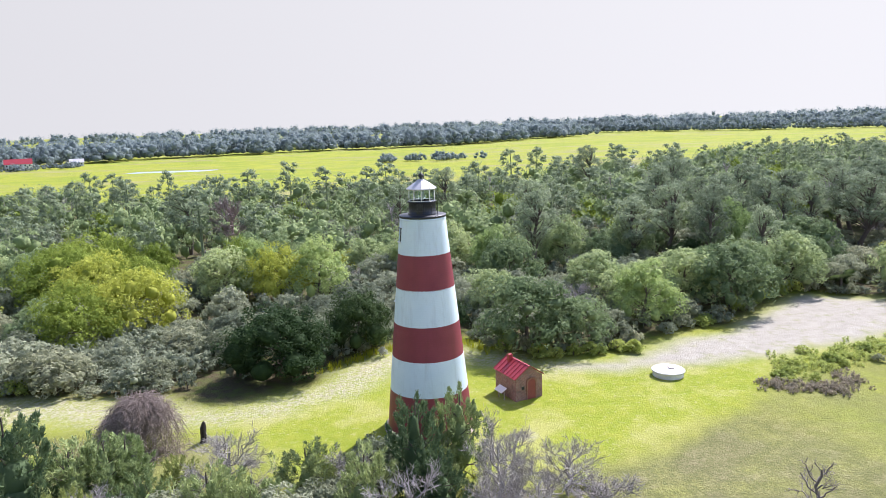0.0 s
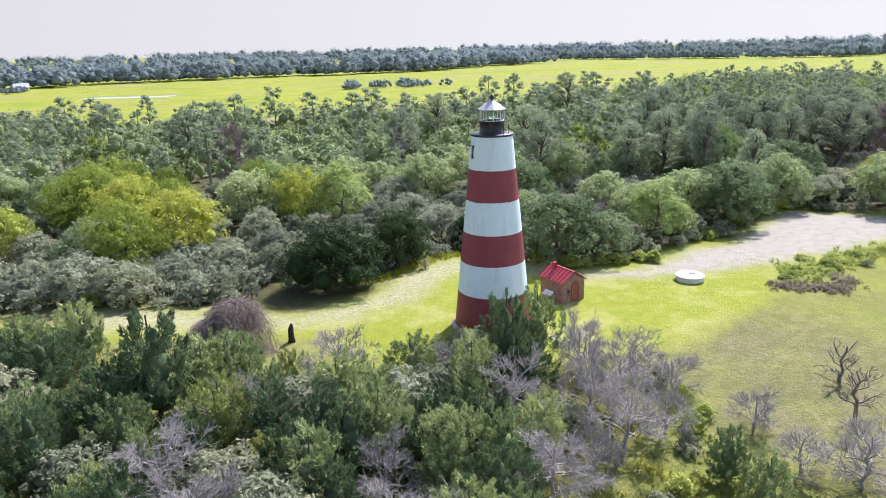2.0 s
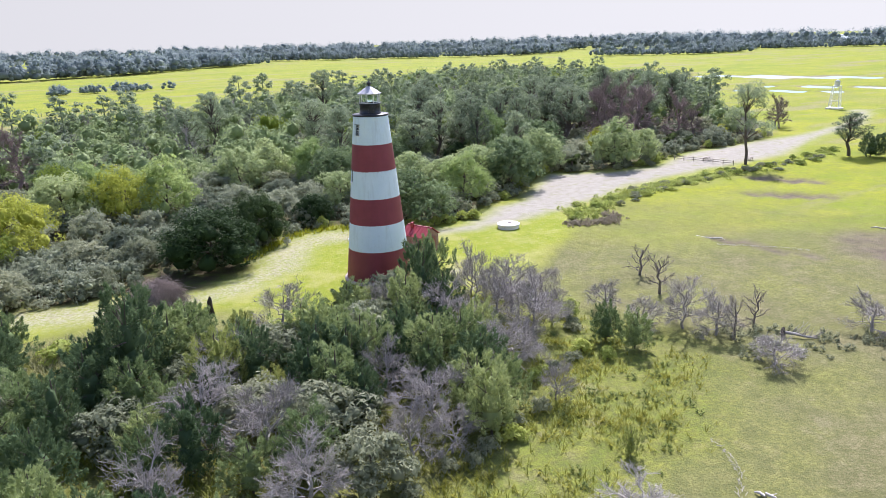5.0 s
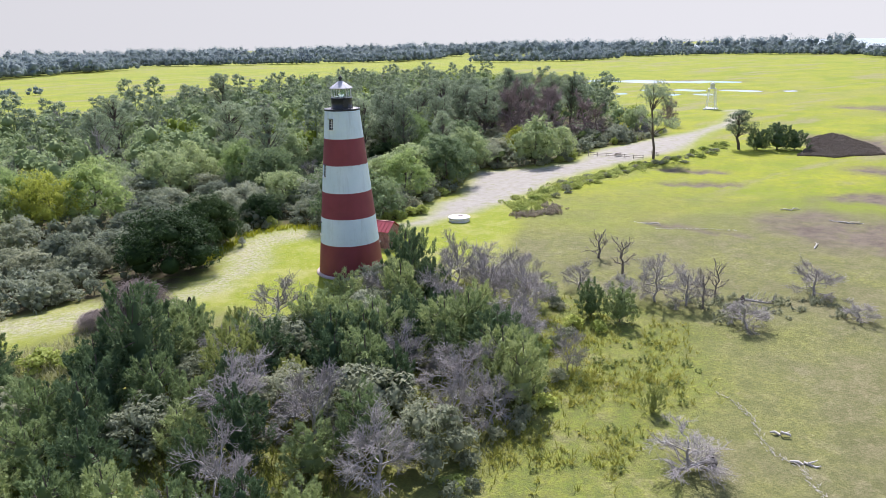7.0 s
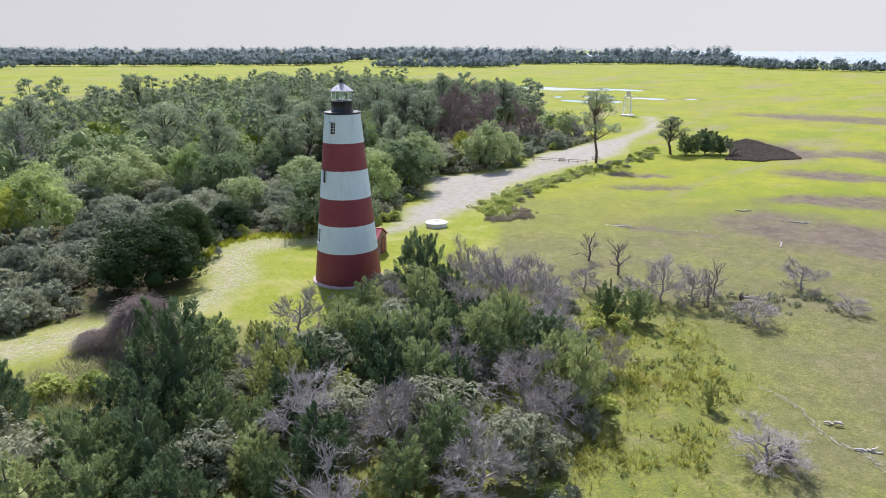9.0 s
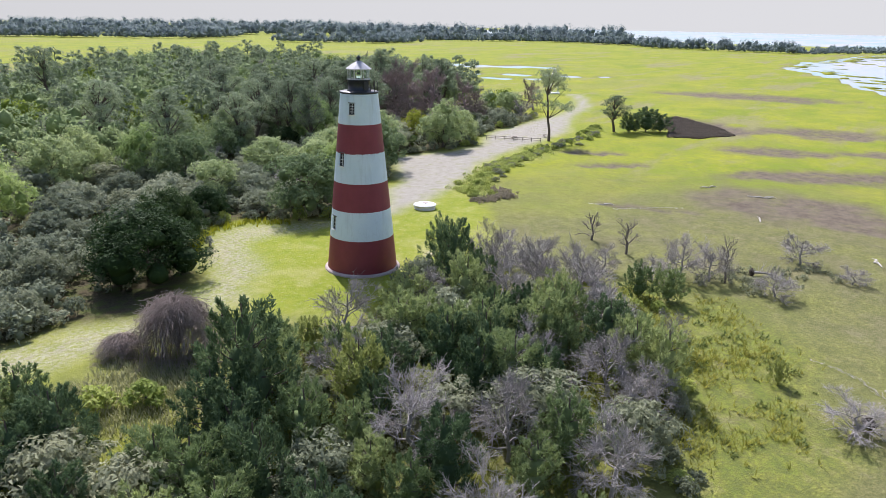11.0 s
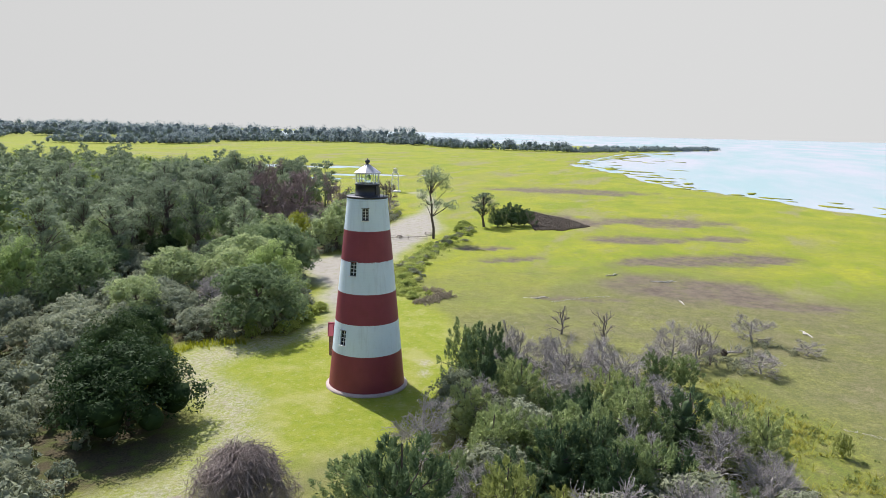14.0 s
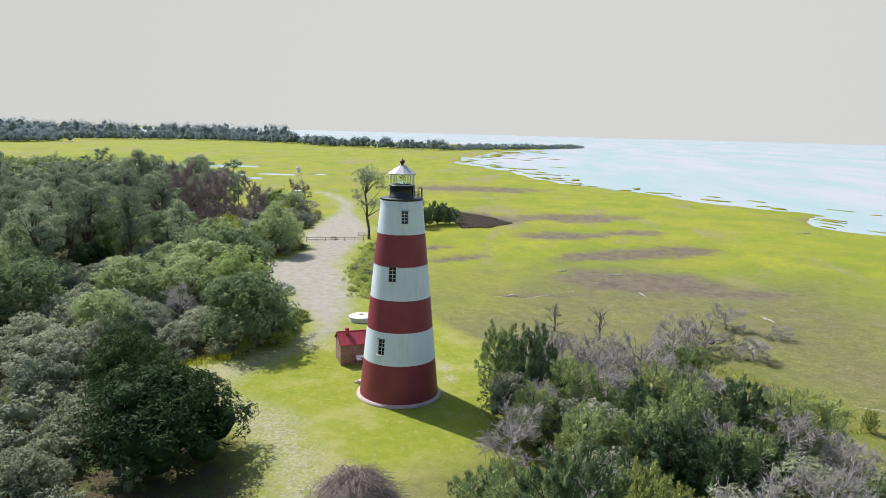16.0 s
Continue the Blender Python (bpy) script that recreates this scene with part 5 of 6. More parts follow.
# continuous low growth under the hedge, with a dry brown start
hedge_proto = [small_crown("shrub", 0.85, 130, 0.12, 3, False, 0.5) for _ in range(4)]
woods_stuff("hedge_growth", along([(37, 8.5), (38, 12), (44, 14), (51, 17), (61, 19.6), (73, 20.6), (82, 22)], 0.13, 1.3), hedge_proto, 0.35, 0.9, M_HEDGE, "low continuous green growth along the sandy track")
woods_stuff("hedge_growth", along([(80, 22), (91, 22.6), (109, 23.6), (128, 30)], 0.5, 0.9), hedge_proto, 0.25, 0.6, M_HEDGE, "low thin green growth along the sandy track")
woods_stuff("dry_brush", along([(33.2, 7.4), (36, 5.6), (39.5, 5.0), (43, 8.5)], 0.12, 0.9), hedge_proto, 0.35, 0.8, M_DRYBRUSH, "dry brown brush at the start of the hedge")


BACK_WOODS = [(-75, 66), (-30, 76), (20, 76), (70, 82), (120, 75), (132, 56), (150, 85), (185, 118), (230, 190), (250, 290), (230, 345), (150, 315), (85, 250), (30, 212),
              (-20, 188), (-60, 172), (-150, 185), (-300, 190), (-330, 120), (-240, 40), (-120, 12), (-75, 13)]
under = spread(NEAR_WOODS, 4.2, 9000, 1.2)
under_proto = [small_crown("shrub", 0.62, 240, 0.085, 4, True, 0.55) for _ in range(3)]
woods_stuff("undergrowth", under[::2], under_proto, 2.2, 4.0, M_GREY_LEAF, "grey-green undergrowth filling the near woods")
woods_stuff("undergrowth", under[1::2], under_proto, 2.2, 4.0, M_OLIVE_LEAF, "olive undergrowth filling the near woods")
LAWN_SIDE = [(-60, 11), (-34, 9.5), (-28, 11), (-22, 10.5), (-14, 13.5), (-11.5, 17.5), (-4, 26), (-20, 34), (-60, 34)]
woods_stuff("undergrowth", spread(LAWN_SIDE, 2.1, 4000, 0.6, [(-17.5, 13, 8.5), (-24.5, 10, 5.0)]), under_proto, 1.8, 3.6, M_GREY_LEAF, "dense grey-green undergrowth beside the lawn")
back = spread(BACK_WOODS, 7.0, 30000, 0, [(97, 74, 23), (84, 60, 12)])
rng.shuffle(back)
nb = len(back)
oak_small = [small_crown("oak", 0.56, 520, 0.05, 6) for _ in range(4)]
pine_small = [small_crown("pine", 0.27, 560, 0.04, 15) for _ in range(4)]
shrub_small = [small_crown("shrub", 0.6, 340, 0.065, 5) for _ in range(3)]
woods_stuff("back_woods_oaks", back[: int(nb * 0.46)], oak_small, 8, 12.5, M_OAK, "mixed green oak woods running back to the marsh")
woods_stuff("back_woods_pines", back[int(nb * 0.46): int(nb * 0.66)], pine_small, 10.5, 17, M_PINE, "tall pines rising through the woods")
woods_stuff("back_woods_shrubs", back[int(nb * 0.66): int(nb * 0.92)], shrub_small, 5, 8, M_GREY_LEAF, "grey-green undergrowth of the woods")
gaunt = []
for _ in range(3):
    (wv_, wf_), (tv_, tf_) = bare_arrays(1.0, 0.26, 8, (4, 3, 2), 0.22)
    gaunt.append(join([(wv_, wf_), (tv_, tf_)]))
woods_stuff("back_woods_bare_trees", [(x + 3.2, y + 2.1) for x, y in back[: int(nb * 0.07)]], gaunt, 11, 15, M_BARE, "gaunt leafless grey trees in the woods")
woods_stuff("back_woods_bright_oaks", back[int(nb * 0.92):], oak_small, 8, 11, M_OAK_BRIGHT, "bright yellow-green oaks in the woods")

# ---- far woods across the marsh ----
# belts of trees: line of the edge, least and greatest height, spacing, depth
FAR_BELTS = [
    ([(-900, 430), (-520, 525), (-370, 560), (-320, 650), (-223, 700), (-85, 725), (10, 765), (70, 850), (126, 920), (200, 990)], 15, 23, 3.6, 14),
    ([(-900, 600), (-300, 800), (0, 900), (150, 1050)], 18, 26, 6, 25),
    ([(-470, 400), (-420, 440), (-348, 484), (-300, 532)], 4, 7, 2.2, 6),
    ([(-45, 445), (-10, 452), (24, 452)], 5, 8, 2.5, 5),
    ([(150, 1300), (220, 1200), (330, 1080), (420, 1000), (500, 930), (578, 872), (680, 930), (780, 1040)], 13, 20, 4, 14),
    ([(100, 1500), (500, 1250), (800, 1150), (1000, 1000), (1150, 850)], 20, 28, 6, 30),
    ([(600, 700), (670, 590), (745, 600), (830, 720), (867, 655), (950, 600), (1010, 525), (1000, 400), (940, 310), (880, 280), (855, 180), (835, 118)], 9, 17, 3.6, 12),
    ([(760, 700), (900, 760), (1050, 700), (1150, 620), (1080, 420)], 21, 30, 6, 25),
    ([(840, 112), (1000, 22), (1228, -74)], 4, 8, 2.6, 7),
    ([(900, 170), (1050, 70), (1222, -60)], 5, 9, 4, 12),
    ([(-2500, 1900), (-1000, 2000), (0, 2300), (800, 2000), (1400, 1500), (1800, 1900)], 26, 34, 12, 60),
    ([(-600, 1300), (0, 1650), (600, 1500), (1000, 1250), (1300, 1050)], 22, 29, 9, 40),
]
# far crowns get the leaf colour with haze painted in
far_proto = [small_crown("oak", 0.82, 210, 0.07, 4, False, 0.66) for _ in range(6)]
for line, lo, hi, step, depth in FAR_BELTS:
    woods_stuff("far_woods", along(line, step * 1.15, depth), far_proto, lo * 0.8 + hi * 0.15, hi * 0.97, M_FAR_HAZED, "dark hazy line of far woods across the marsh")


# ---- marsh islets off the ragged shore ----
def islets():
    """Flat tufts of marsh standing out of the shallows along the shore, as one mass."""
    parts = []
    line = [(141, -108), (160, -93), (196, -113), (213, -93), (254, -74), (275, -53), (303, -25), (362, -10), (446, 22), (520, 60), (700, 52), (900, 32)]
    for x, y in along(line, 9.0, 2.0):
        k = math.hypot(x + 60, y + 10) / 250
        off = rng.exponential(8.0 * k)
        a, w = rng.uniform(1.5, 6) * k, rng.uniform(0.9, 2.4) * k
        turn = 0.6 + rng.normal(0, 0.25)
        n = 14
        th = np.linspace(0, 2 * np.pi, n, endpoint=False)
        q = 1 + rng.normal(0, 0.16, n)
        u, v = a * q * np.cos(th), w * q * np.sin(th)
        px_, py_ = x + off * 0.55 + u * math.cos(turn) - v * math.sin(turn), y - off * 0.8 + u * math.sin(turn) + v * math.cos(turn)
        ring = np.stack([px_, py_, np.full(n, -0.76)], 1)
        foot = np.stack([px_ * 1.0, py_ * 1.0, np.full(n, -1.4)], 1)
        cen = np.array([[x + off * 0.55, y - off * 0.8, -0.70]])
        vv = np.concatenate([ring, foot, cen])
        ff = [(i, (i + 1) % n, 2 * n) for i in range(n)] + [(n + i, n + (i + 1) % n, (i + 1) % n) for i in range(n)] + [(n + i, (i + 1) % n, i) for i in range(n)]
        parts.append((vv, np.array(ff)))
    v, f = join(parts)
    return tagged(new("marsh_islet", mesh_from("marsh_islet", v, f, M_MARSH_BLADE)), "low marsh grass islets along the ragged shore", "marsh", kind="stuff")


islets()


# plants that found no place are taken away again
for k in PROTO.values():
    for src in k:
        if src.name not in USED:
            for o in list(src.children):
                bpy.data.objects.remove(o)
            bpy.data.objects.remove(src)


# ---- grasses ----
def tufts(name, places, lo, hi, blades, mat, label, lean=0.35, width=0.05):
    n = len(places)
    P = np.repeat(np.array([(x, y, ground_z(x, y)) for x, y in places]), blades, axis=0)
    k = len(P)
    h = rng.uniform(lo, hi, (k, 1))
    a = rng.uniform(0, 6.28, k)
    d = np.stack([np.cos(a), np.sin(a), np.zeros(k)], 1)
    s = np.stack([-np.sin(a), np.cos(a), np.zeros(k)], 1)
    root = P + d * rng.uniform(0, 0.22, (k, 1))
    w = width * rng.uniform(0.6, 1.4, (k, 1))
    up = np.array([0, 0, 1.0])
    q0, q1 = root - s * w, root + s * w
    mid = root + up * h * 0.6 + d * h * lean * 0.4
    q2, q3 = mid + s * w * 0.7, mid - s * w * 0.7
    tip = root + up * h + d * h * lean
    v = np.stack([q0, q1, q2, q3, tip + s * 0.005, tip - s * 0.005], 1).reshape(-1, 3)
    o = np.arange(k)[:, None] * 6
    f = np.concatenate([o + np.array([0, 1, 2, 3]), o + np.array([3, 2, 4, 5])])
    return tagged(new(name, mesh_from(name, v, f, mat)), label, "grass", kind="stuff")


def strewn(poly, n, patch):
    """Random places in a polygon, gathered in loose patches."""
    xs, ys = [p[0] for p in poly], [p[1] for p in poly]
    q = np.stack([rng.uniform(min(xs), max(xs), n), rng.uniform(min(ys), max(ys), n)], 1)
    keep = (inside(q[:, 0], q[:, 1], poly) + 2.5 * wobble(q[:, 0], q[:, 1], patch * 1.3, 5) > rng.uniform(0, 4, n)) & (wobble(q[:, 0], q[:, 1], patch, 3) + 0.5 * wobble(q[:, 0], q[:, 1], patch * 0.37, 1) > rng.normal(0.1, 0.5, n))
    return [tuple(p) for p in q[keep]]


EDGE = [(9, -10), (15, -22), (17, -34), (8, -44), (-6, -48), (-20, -46), (-14, -38), (-4, -34), (4, -26), (8, -18)]
tufts("lush_field_grass", strewn(EDGE, 11000, 2.1), 0.15, 0.5, 5, M_GRASS_BLADE, "tall yellow-green grass beside the thicket", 1.0, 0.035)
tufts("thicket_grass", strewn(THICKET, 14000, 2.6), 0.25, 0.7, 5, M_GRASS_BLADE, "rough yellow-green grass between the thicket trees", 0.8, 0.035)
woods_stuff("thicket_weeds", strewn(THICKET, 900, 2.2), hedge_proto, 0.3, 0.9, M_OLIVE_LEAF, "low olive weeds between the thicket trees")
woods_stuff("field_weeds", strewn(EDGE, 700, 2.7), hedge_proto, 0.2, 0.65, M_CEDAR_YELLOW, "low leafy weeds in the grass beside the thicket")
woods_stuff("field_weeds", along([(19, -30), (23, -33.5), (27, -33), (20, -37), (33, -39), (30, -45)], 0.5, 0.9), hedge_proto, 0.3, 0.9, M_OLIVE_LEAF, "low weeds round the dead trees in the field")


def wrack_line(line, name_label):
    """A thin line of bleached stalks that the tide has left."""
    p = np.array(along(line, 0.09, 0.13))
    a = rng.normal(0.9, 0.7, len(p))
    z = np.array([ground_z(x, y) for x, y in p]) + 0.10
    ln = rng.uniform(0.1, 0.35, len(p))
    o = np.stack([p[:, 0], p[:, 1], z], 1)
    e = o + np.stack([np.cos(a) * ln, np.sin(a) * ln, rng.uniform(-0.02, 0.08, len(p))], 1)
    v, f = spikes(o, e, 0.022, 0.012)
    tagged(new("wrack_line", mesh_from("wrack_line", v, f, M_BLEACHED)), name_label, "wrack", kind="stuff")


M_BLEACHED = plain("bleached_driftwood", (0.46, 0.43, 0.39), (0.62, 0.58, 0.53), 2, 14, 0.85, 0.3, 0.01)
wrack_line([(6.6, -44.4), (6.0, -46.4), (5.2, -48.0), (3.0, -50.0), (1.8, -51.4), (1.7, -53.4), (-0.5, -56)], "thin line of bleached reed wrack in the marsh grass")
wrack_line([(44, -11), (49, -15), (52, -19)], "short line of bleached reed wrack on the marsh")

fringe = along([(-12.5, 15), (-8, 19.5), (-3, 24), (3, 24), (6.5, 19.5)], 0.12, 0.45)
tufts("edge_grass", fringe, 0.35, 0.9, 6, M_MARSH_BLADE, "tall bright green grass along the woods edge", 0.3, 0.03)
GLADE = [(-37, -2), (-29, -1), (-26, -6), (-29, -12), (-33, -13), (-36, -8)]
M_HAY = leafy("pale_dry_grass", (0.40, 0.39, 0.20), (0.58, 0.55, 0.32))
tufts("dry_glade_grass", spread(GLADE, 0.3, 6000), 0.35, 0.8, 5, M_HAY, "tall pale dry grass in the glade", 0.7, 0.03)


REED_BED = [(121.5, 7.5), (124, 1), (136, -4.8), (147, 1), (158, 11), (166, 21), (151, 20), (136, 13)]
M_REED = leafy("dead_brown_reeds", (0.13, 0.105, 0.085), (0.24, 0.20, 0.16), through_light=0.2)
tufts("dead_reed_bed", [(x, y) for x, y in np.stack([rng.uniform(120, 167, 16000), rng.uniform(-6, 22, 16000)], 1) if inside(x, y, REED_BED) > 0.4 * wobble(x, y, 2.0)],
      0.15, 0.4, 5, M_REED, "dark brown dead reed bed in the marsh", 0.9, 0.12)


# ---- small things by the track ----
def fan_palm(x, y, h, r):
    """A cabbage palm: boot-covered trunk and a head of folded fan leaves, each leaf a part."""
    top = tagged(new("cabbage_palm"), "cabbage palm with fan leaves at the woods edge", "palm")
    top.matrix_world = pose(x, y, ground_z(x, y))
    tv, tf = tube([(0, 0, -0.2), (0.05, 0, h * 0.5), (0, 0.08, h)], [0.24, 0.2, 0.17], 8)
    tr = new("trunk", mesh_from("trunk", tv, tf, M_BARK, True))
    tr.parent = top
    me = []
    for k in range(3):
        vs, fs = [], []
        n = 13
        for i in range(n):
            a = radians(-75 + 150 * i / (n - 1))
            ln = r * (0.62 + 0.38 * math.cos(a)) * (1 + 0.06 * k)
            o = len(vs)
            c0, s0 = math.cos(a), math.sin(a)
            vs += [(0.45 * r, 0.02 * (i - n / 2), 0), (0.45 * r + 0.5 * ln * c0 - 0.05 * s0, 0.5 * ln * s0 + 0.05 * c0, 0.06), (0.45 * r + ln * c0, ln * s0, -0.32 * ln), (0.45 * r + 0.5 * ln * c0 + 0.05 * s0, 0.5 * ln * s0 - 0.05 * c0, 0.0)]
            fs.append((o, o + 1, o + 2, o + 3))
        sv, sf = tube([(0, 0, 0), (0.25 * r, 0, 0.06), (0.46 * r, 0, 0)], [0.03, 0.025, 0.02], 4)
        v, f = join([(np.array(vs), np.array(fs)), (sv, sf)])
        me.append(mesh_from("fan_leaf", v, f, M_PALM))
    for i in range(26):
        lf = new("fan_leaf", me[i % 3])
        lf.parent = top
        up = -55 + 120 * ((i * 0.618) % 1)
        lf.matrix_local = pose(0, 0, h - 0.1 + 0.2 * ((i * 0.37) % 1), 0, 0, i * 137.5) @ pose(0, 0, 0, 0, up * 0.8, 0)
    return top


M_PALM = leafy("palm_fronds", (0.06, 0.10, 0.035), (0.17, 0.22, 0.08))
for x, y, h, r in ((73.2, 41.5, 3.4, 1.5), (95.0, 50.5, 3.2, 1.5), (99.5, 49.5, 2.6, 1.4), (60, 41.5, 2.6, 1.3)):
    fan_palm(x, y, h, r)


def rail_fence(a, b, n):
    top = tagged(new("rail_fence"), "low weathered split-rail fence across the track", "fence")
    a, b = Vector(a), Vector(b)
    ln = (b - a).length
    ang = math.degrees(math.atan2(b.y - a.y, b.x - a.x))
    top.matrix_world = pose(a.x, a.y, ground_z(a.x, a.y), 0, 0, ang)
    for i in range(n + 1):
        part("post", box(bmesh.new(), (0.13, 0.13, 1.25), Matrix.Translation((ln * i / n, 0, 0.45)), 0.015), M_WOOD, top)
    for i in range(n):
        for z in (0.5, 0.9):
            part("rail", box(bmesh.new(), (ln / n + 0.1, 0.07, 0.10), Matrix.Translation((ln * (i + 0.5) / n, 0.02, z)) @ Matrix.Rotation(0.015 * (-1) ** i, 4, "Y"), 0.01), M_WOOD, top)


rail_fence((86.0, 39.0, 0), (90.5, 27.0, 0), 6)


def picnic_table(x, y, turn):
    top = tagged(new("picnic_table"), "weathered timber picnic table on the sand", "table")
    top.matrix_world = pose(x, y, ground_z(x, y), 0, 0, turn)
    for k in range(5):
        part("board", box(bmesh.new(), (1.8, 0.135, 0.045), Matrix.Translation((0, -0.3 + 0.15 * k, 0.74)), 0.006), M_WOOD, top)
    for s in (-1, 1):
        part("bench", box(bmesh.new(), (1.8, 0.28, 0.045), Matrix.Translation((0, s * 0.72, 0.44)), 0.006), M_WOOD, top)
        bm = bmesh.new()
        for q in (-1, 1):
            box(bm, (0.07, 0.09, 0.9), Matrix.Translation((s * 0.65, q * 0.4, 0.36)) @ Matrix.Rotation(q * 0.5, 4, "X"), 0.008)
        box(bm, (0.06, 1.6, 0.09), Matrix.Translation((s * 0.69, 0, 0.39)), 0.008)
        part("trestle", bm, M_WOOD, top)


picnic_table(90.5, 34.0, 20)
picnic_table(97.9, 29.4, 100)


def beacon_tower(x, y):
    """White lattice range-light tower far along the track."""
    top = tagged(new("range_light_tower"), "small white steel lattice beacon tower in the marsh", "tower")
    top.matrix_world = pose(x, y, ground_z(x, y), 0, 0, 20) @ Matrix.Scale(1.1, 4)
    for sx in (-1, 1):
        for sy in (-1, 1):
            v, f = tube([(sx * 1.5, sy * 1.5, -0.3), (sx * 1.2, sy * 1.2, 4), (sx * 1.0, sy * 1.0, 7)], [0.11, 0.10, 0.09], 6)
            leg = new("leg", mesh_from("leg", v, f, M_FRAME, True))
            leg.parent = top
    for z, w in ((0.2, 1.5), (2.4, 1.33), (4.6, 1.16), (6.8, 1.02)):
        bm = bmesh.new()
        for k in range(4):
            box(bm, (2 * w, 0.09, 0.09), Matrix.Rotation(k * math.pi / 2, 4, "Z") @ Matrix.Translation((0, w, z)))
        part("ring_beam", bm, M_FRAME, top)
    for z in (1.3, 3.5, 5.7):
        bm = bmesh.new()
        for k in range(4):
            for s in (-1, 1):
                box(bm, (3.3, 0.06, 0.06), Matrix.Rotation(k * math.pi / 2, 4, "Z") @ Matrix.Translation((0, 1.38 - z * 0.055, z)) @ Matrix.Rotation(s * 0.72, 4, "Y"))
        part("cross_brace", bm, M_FRAME, top)
    part("platform", box(bmesh.new(), (2.4, 2.4, 0.12), Matrix.Translation((0, 0, 6.95)), 0.02), M_FRAME, top)
    part("beacon_house", lathe([(0, 7.0), (0.8, 7.0), (0.8, 8.3), (0.95, 8.35), (0.2, 8.9), (0, 8.92)], 16), M_FRAME, top)
    part("footing", box(bmesh.new(), (4.2, 4.2, 0.5), Matrix.Translation((0, 0, 0.1)), 0.05), M_CISTERN, top)


beacon_tower(204, 83)


def charred_stump(x, y, h):
    top = tagged(new("charred_stump"), "jagged charred tree stump in dry grass", "stump")
    top.matrix_world = pose(x, y, ground_z(x, y))
    bm = lathe([(0.42, -0.2), (0.36, 0.2), (0.30, 0.7), (0.26, h * 0.7), (0.16, h * 0.92), (0.04, h)], 10, False)
    for v in bm.verts:
        k = 1 + 0.22 * math.sin(7 * v.co.x + 5 * v.co.y + 3 * v.co.z)
        v.co.x, v.co.y = v.co.x * k + 0.05 * v.co.z, v.co.y * k
    part("stump", bm, M_CHAR, top)
    return top


M_CHAR = plain("charred_wood", (0.018, 0.014, 0.012), (0.06, 0.045, 0.035), 3, 16, 0.9, 0.7, 0.03)
charred_stump(-19.9, -1.7, 1.9)


def fallen_tree(x, y, turn):
    top = tagged(new("fallen_tree"), "fallen dead tree with charred root plate and bleached limbs", "dead tree")
    top.matrix_world = pose(x, y, ground_z(x, y), 0, 0, turn) @ Matrix.Scale(0.6, 4)
    v, f = tube([(0, 0, 0.75), (1.6, 0.1, 0.62), (3.4, 0.0, 0.4), (5.2, 0.3, 0.2)], [0.26, 0.22, 0.17, 0.08], 8)
    t = new("trunk", mesh_from("trunk", v, f, M_BARE, True))
    t.parent = top
    bm = lathe([(0, -0.25), (0.5, -0.2), (0.85, 0.0), (0.7, 0.2), (0.3, 0.4), (0, 0.45)], 11, False)
    for q in bm.verts:
        q.co *= 1 + 0.25 * math.sin(9 * q.co.x + 4 * q.co.y)
    bmesh.ops.transform(bm, matrix=Matrix.Translation((0, 0, 0.7)) @ Matrix.Rotation(math.pi / 2, 4, "Y"), verts=bm.verts)
    part("root_plate", bm, M_CHAR, top)
    for k in range(26):
        o = np.array([0.9 + 0.16 * k, 0.1, 0.6 - 0.012 * k])
        e = o + np.array([rng.uniform(0.4, 2.2), rng.uniform(-2.2, 2.2), rng.uniform(0.4, 2.3)])
        v, f = tube(limb_path(o, e, 0.12, 4), [0.055, 0.04, 0.026, 0.01], 4)
        limb = new("limb", mesh_from("limb", v, f, M_BARE, True))
        limb.parent = top


fallen_tree(25.9, -35.0, -50)
fallen_tree(-2.2, -49.5, 160)


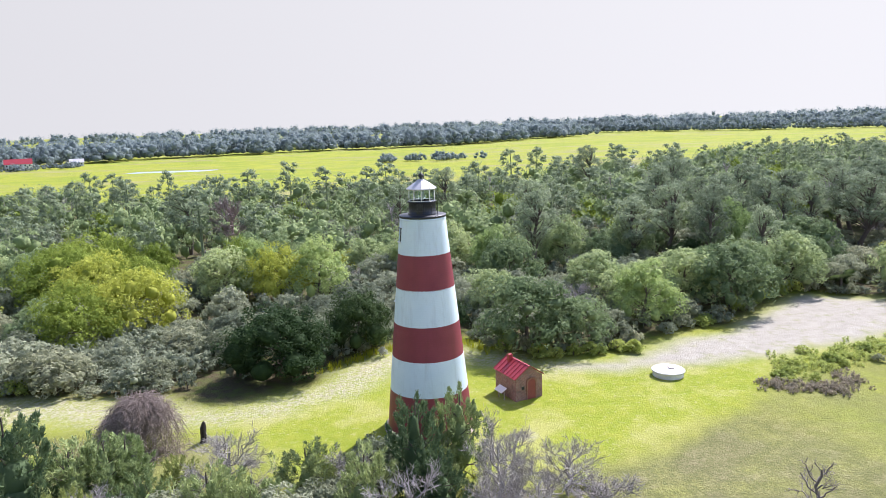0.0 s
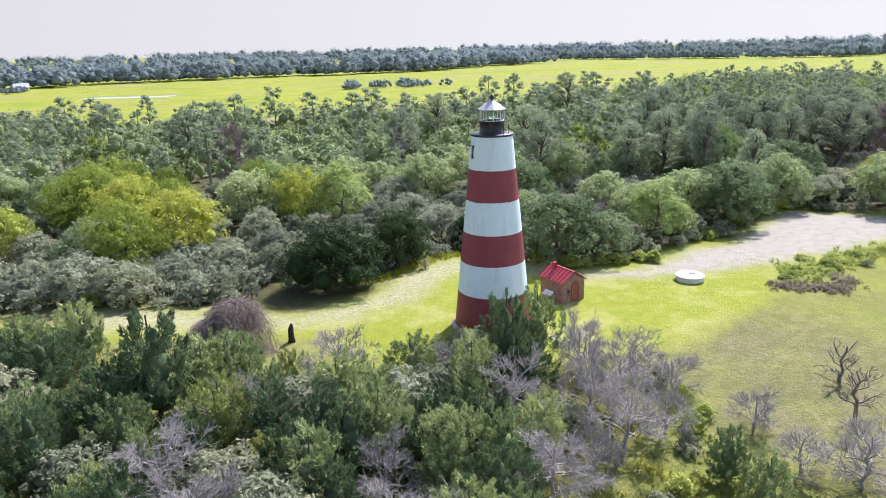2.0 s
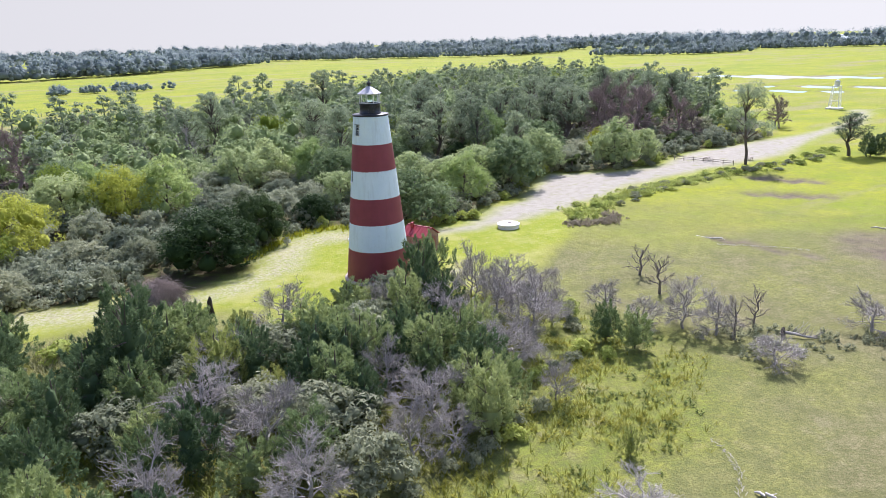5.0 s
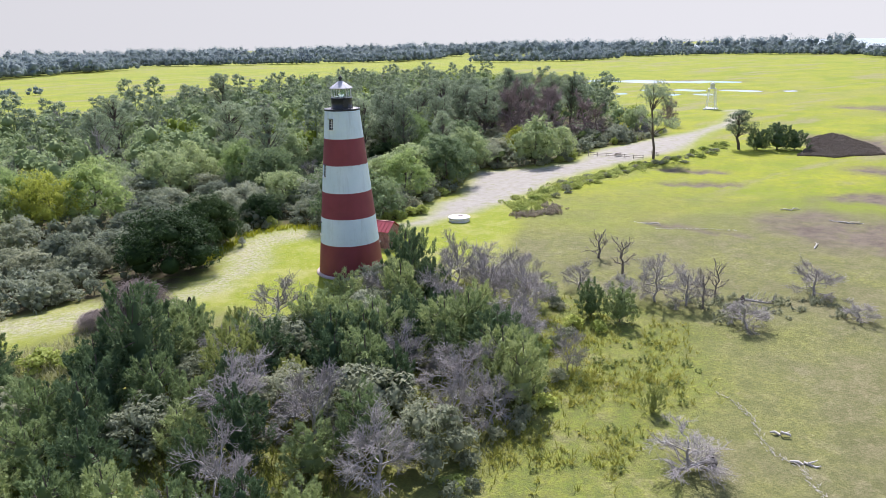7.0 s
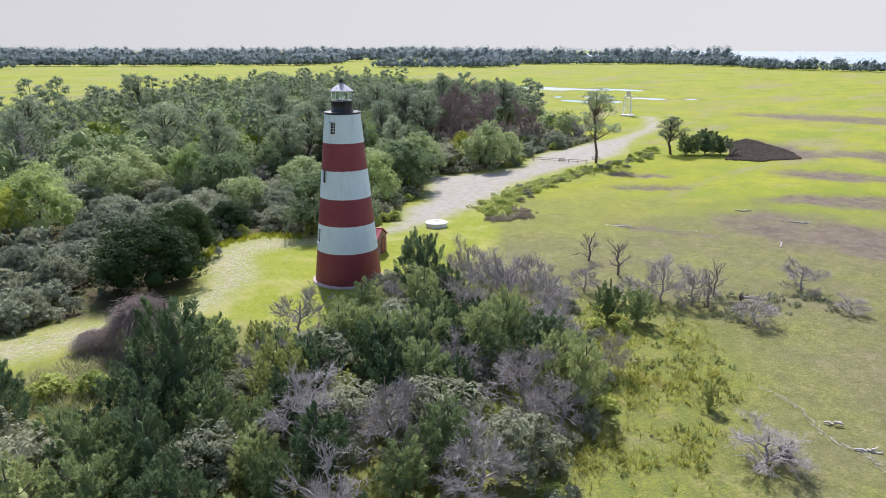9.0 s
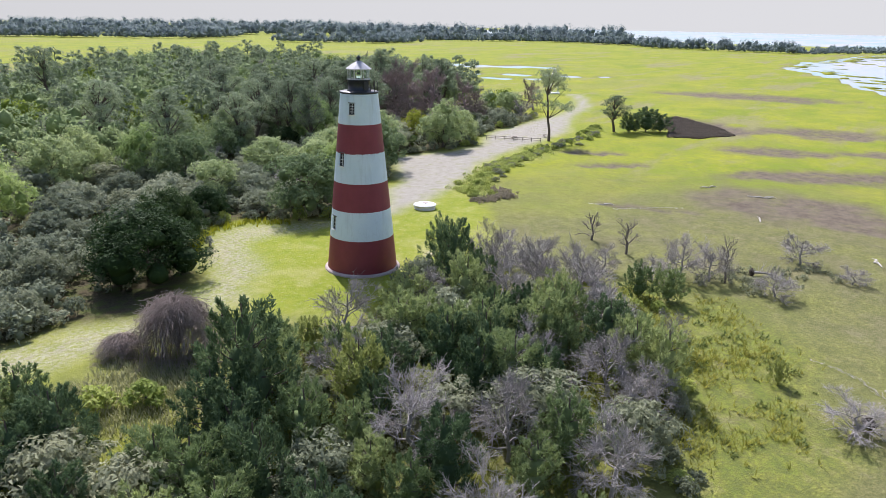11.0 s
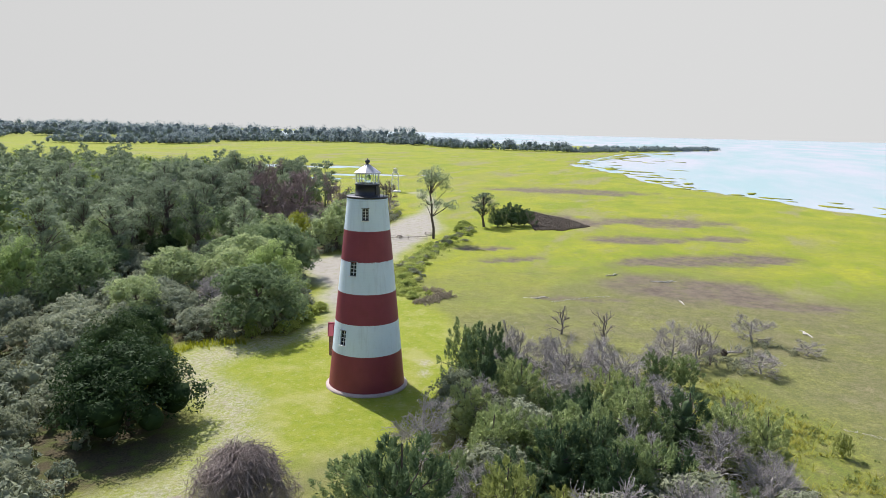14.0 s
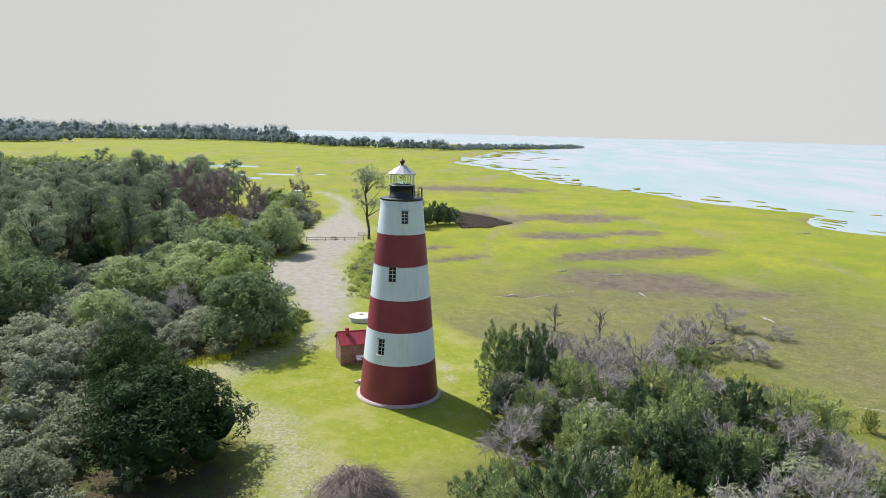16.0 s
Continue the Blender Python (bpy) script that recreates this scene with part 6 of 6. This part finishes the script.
def driftwood(x, y, ln, turn):
    top = tagged(new("driftwood_log"), "bleached driftwood log lying on marsh mud", "driftwood")
    top.matrix_world = pose(x, y, ground_z(x, y) + 0.08, 0, 0, turn)
    v, f = tube(limb_path((-ln / 2, 0, 0), (ln / 2, 0, 0.05), 0.15, 6), [0.06, 0.10, 0.11, 0.10, 0.08, 0.03], 7)
    o = new("log", mesh_from("log", v, f, M_BLEACHED, True))
    o.parent = top
    v, f = tube([(ln * 0.1, 0, 0.1), (ln * 0.25, 0.15, 0.16), (ln * 0.4, 0.4, 0.2)], [0.07, 0.05, 0.02], 5)
    o = new("branch", mesh_from("branch", v, f, M_BLEACHED, True))
    o.parent = top


for x, y, ln, a in ((69.4, -17.5, 3.2, -40), (67.8, -26.7, 4.5, -75), (2.3, -53.3, 1.8, -60), (4.5, -50.5, 1.3, -70), (40, -46, 3, 20), (141, -85, 6, -60), (46, -8, 4, -70), (52, -30, 2.6, 15)):
    driftwood(x, y, ln, a)


# ---- far houses at the edge of the marsh woods ----
def far_house(x, y, w, dp, eave, ridge, turn, roof_mat, label):
    top = tagged(new("house"), label, "house")
    top.matrix_world = pose(x, y, ground_z(x, y), 0, 0, turn)
    bm = bmesh.new()
    prof = [(-dp / 2, -0.5), (dp / 2, -0.5), (dp / 2, eave), (0, ridge - 0.15), (-dp / 2, eave)]
    a = [bm.verts.new((-w / 2, p, z)) for p, z in prof]
    q = [bm.verts.new((w / 2, p, z)) for p, z in prof]
    bm.faces.new(a)
    bm.faces.new(q)
    for i in range(5):
        bm.faces.new((a[i], a[(i + 1) % 5], q[(i + 1) % 5], q[i]))
    wall = part("wall", bm, M_FRAME, top)
    sl = math.atan2(ridge - eave, dp / 2)
    run = (dp / 2 + 0.5) / math.cos(sl)
    for s in (-1, 1):
        mm = Matrix.Translation((0, s * (dp / 4 + 0.2), (eave + ridge) / 2 - 0.05)) @ Matrix.Rotation(-s * sl, 4, "X")
        part("roof_slope", box(bmesh.new(), (w + 0.9, run, 0.2), mm), roof_mat, top)
    n = int(w // 3)
    for i in range(n):
        for z in ((1.6,) if eave < 4 else (1.5, 4.2)):
            part("window", box(bmesh.new(), (1.0, 0.08, 1.4), Matrix.Translation((-w / 2 + (i + 0.5) * w / n, -dp / 2 - 0.03, z))), M_DARKGLASS, wall)


far_house(-338, 508, 19, 9, 5.6, 9.2, 28, M_TIN, "large white house with a red roof by the far woods")
far_house(-318, 560, 11, 7, 3.2, 6.0, 28, M_ROOFMETAL, "small white house with a pale roof by the far woods")
far_house(-352, 524, 9, 7, 3.2, 6.0, 20, M_TIN, "small white house with a red roof by the far woods")
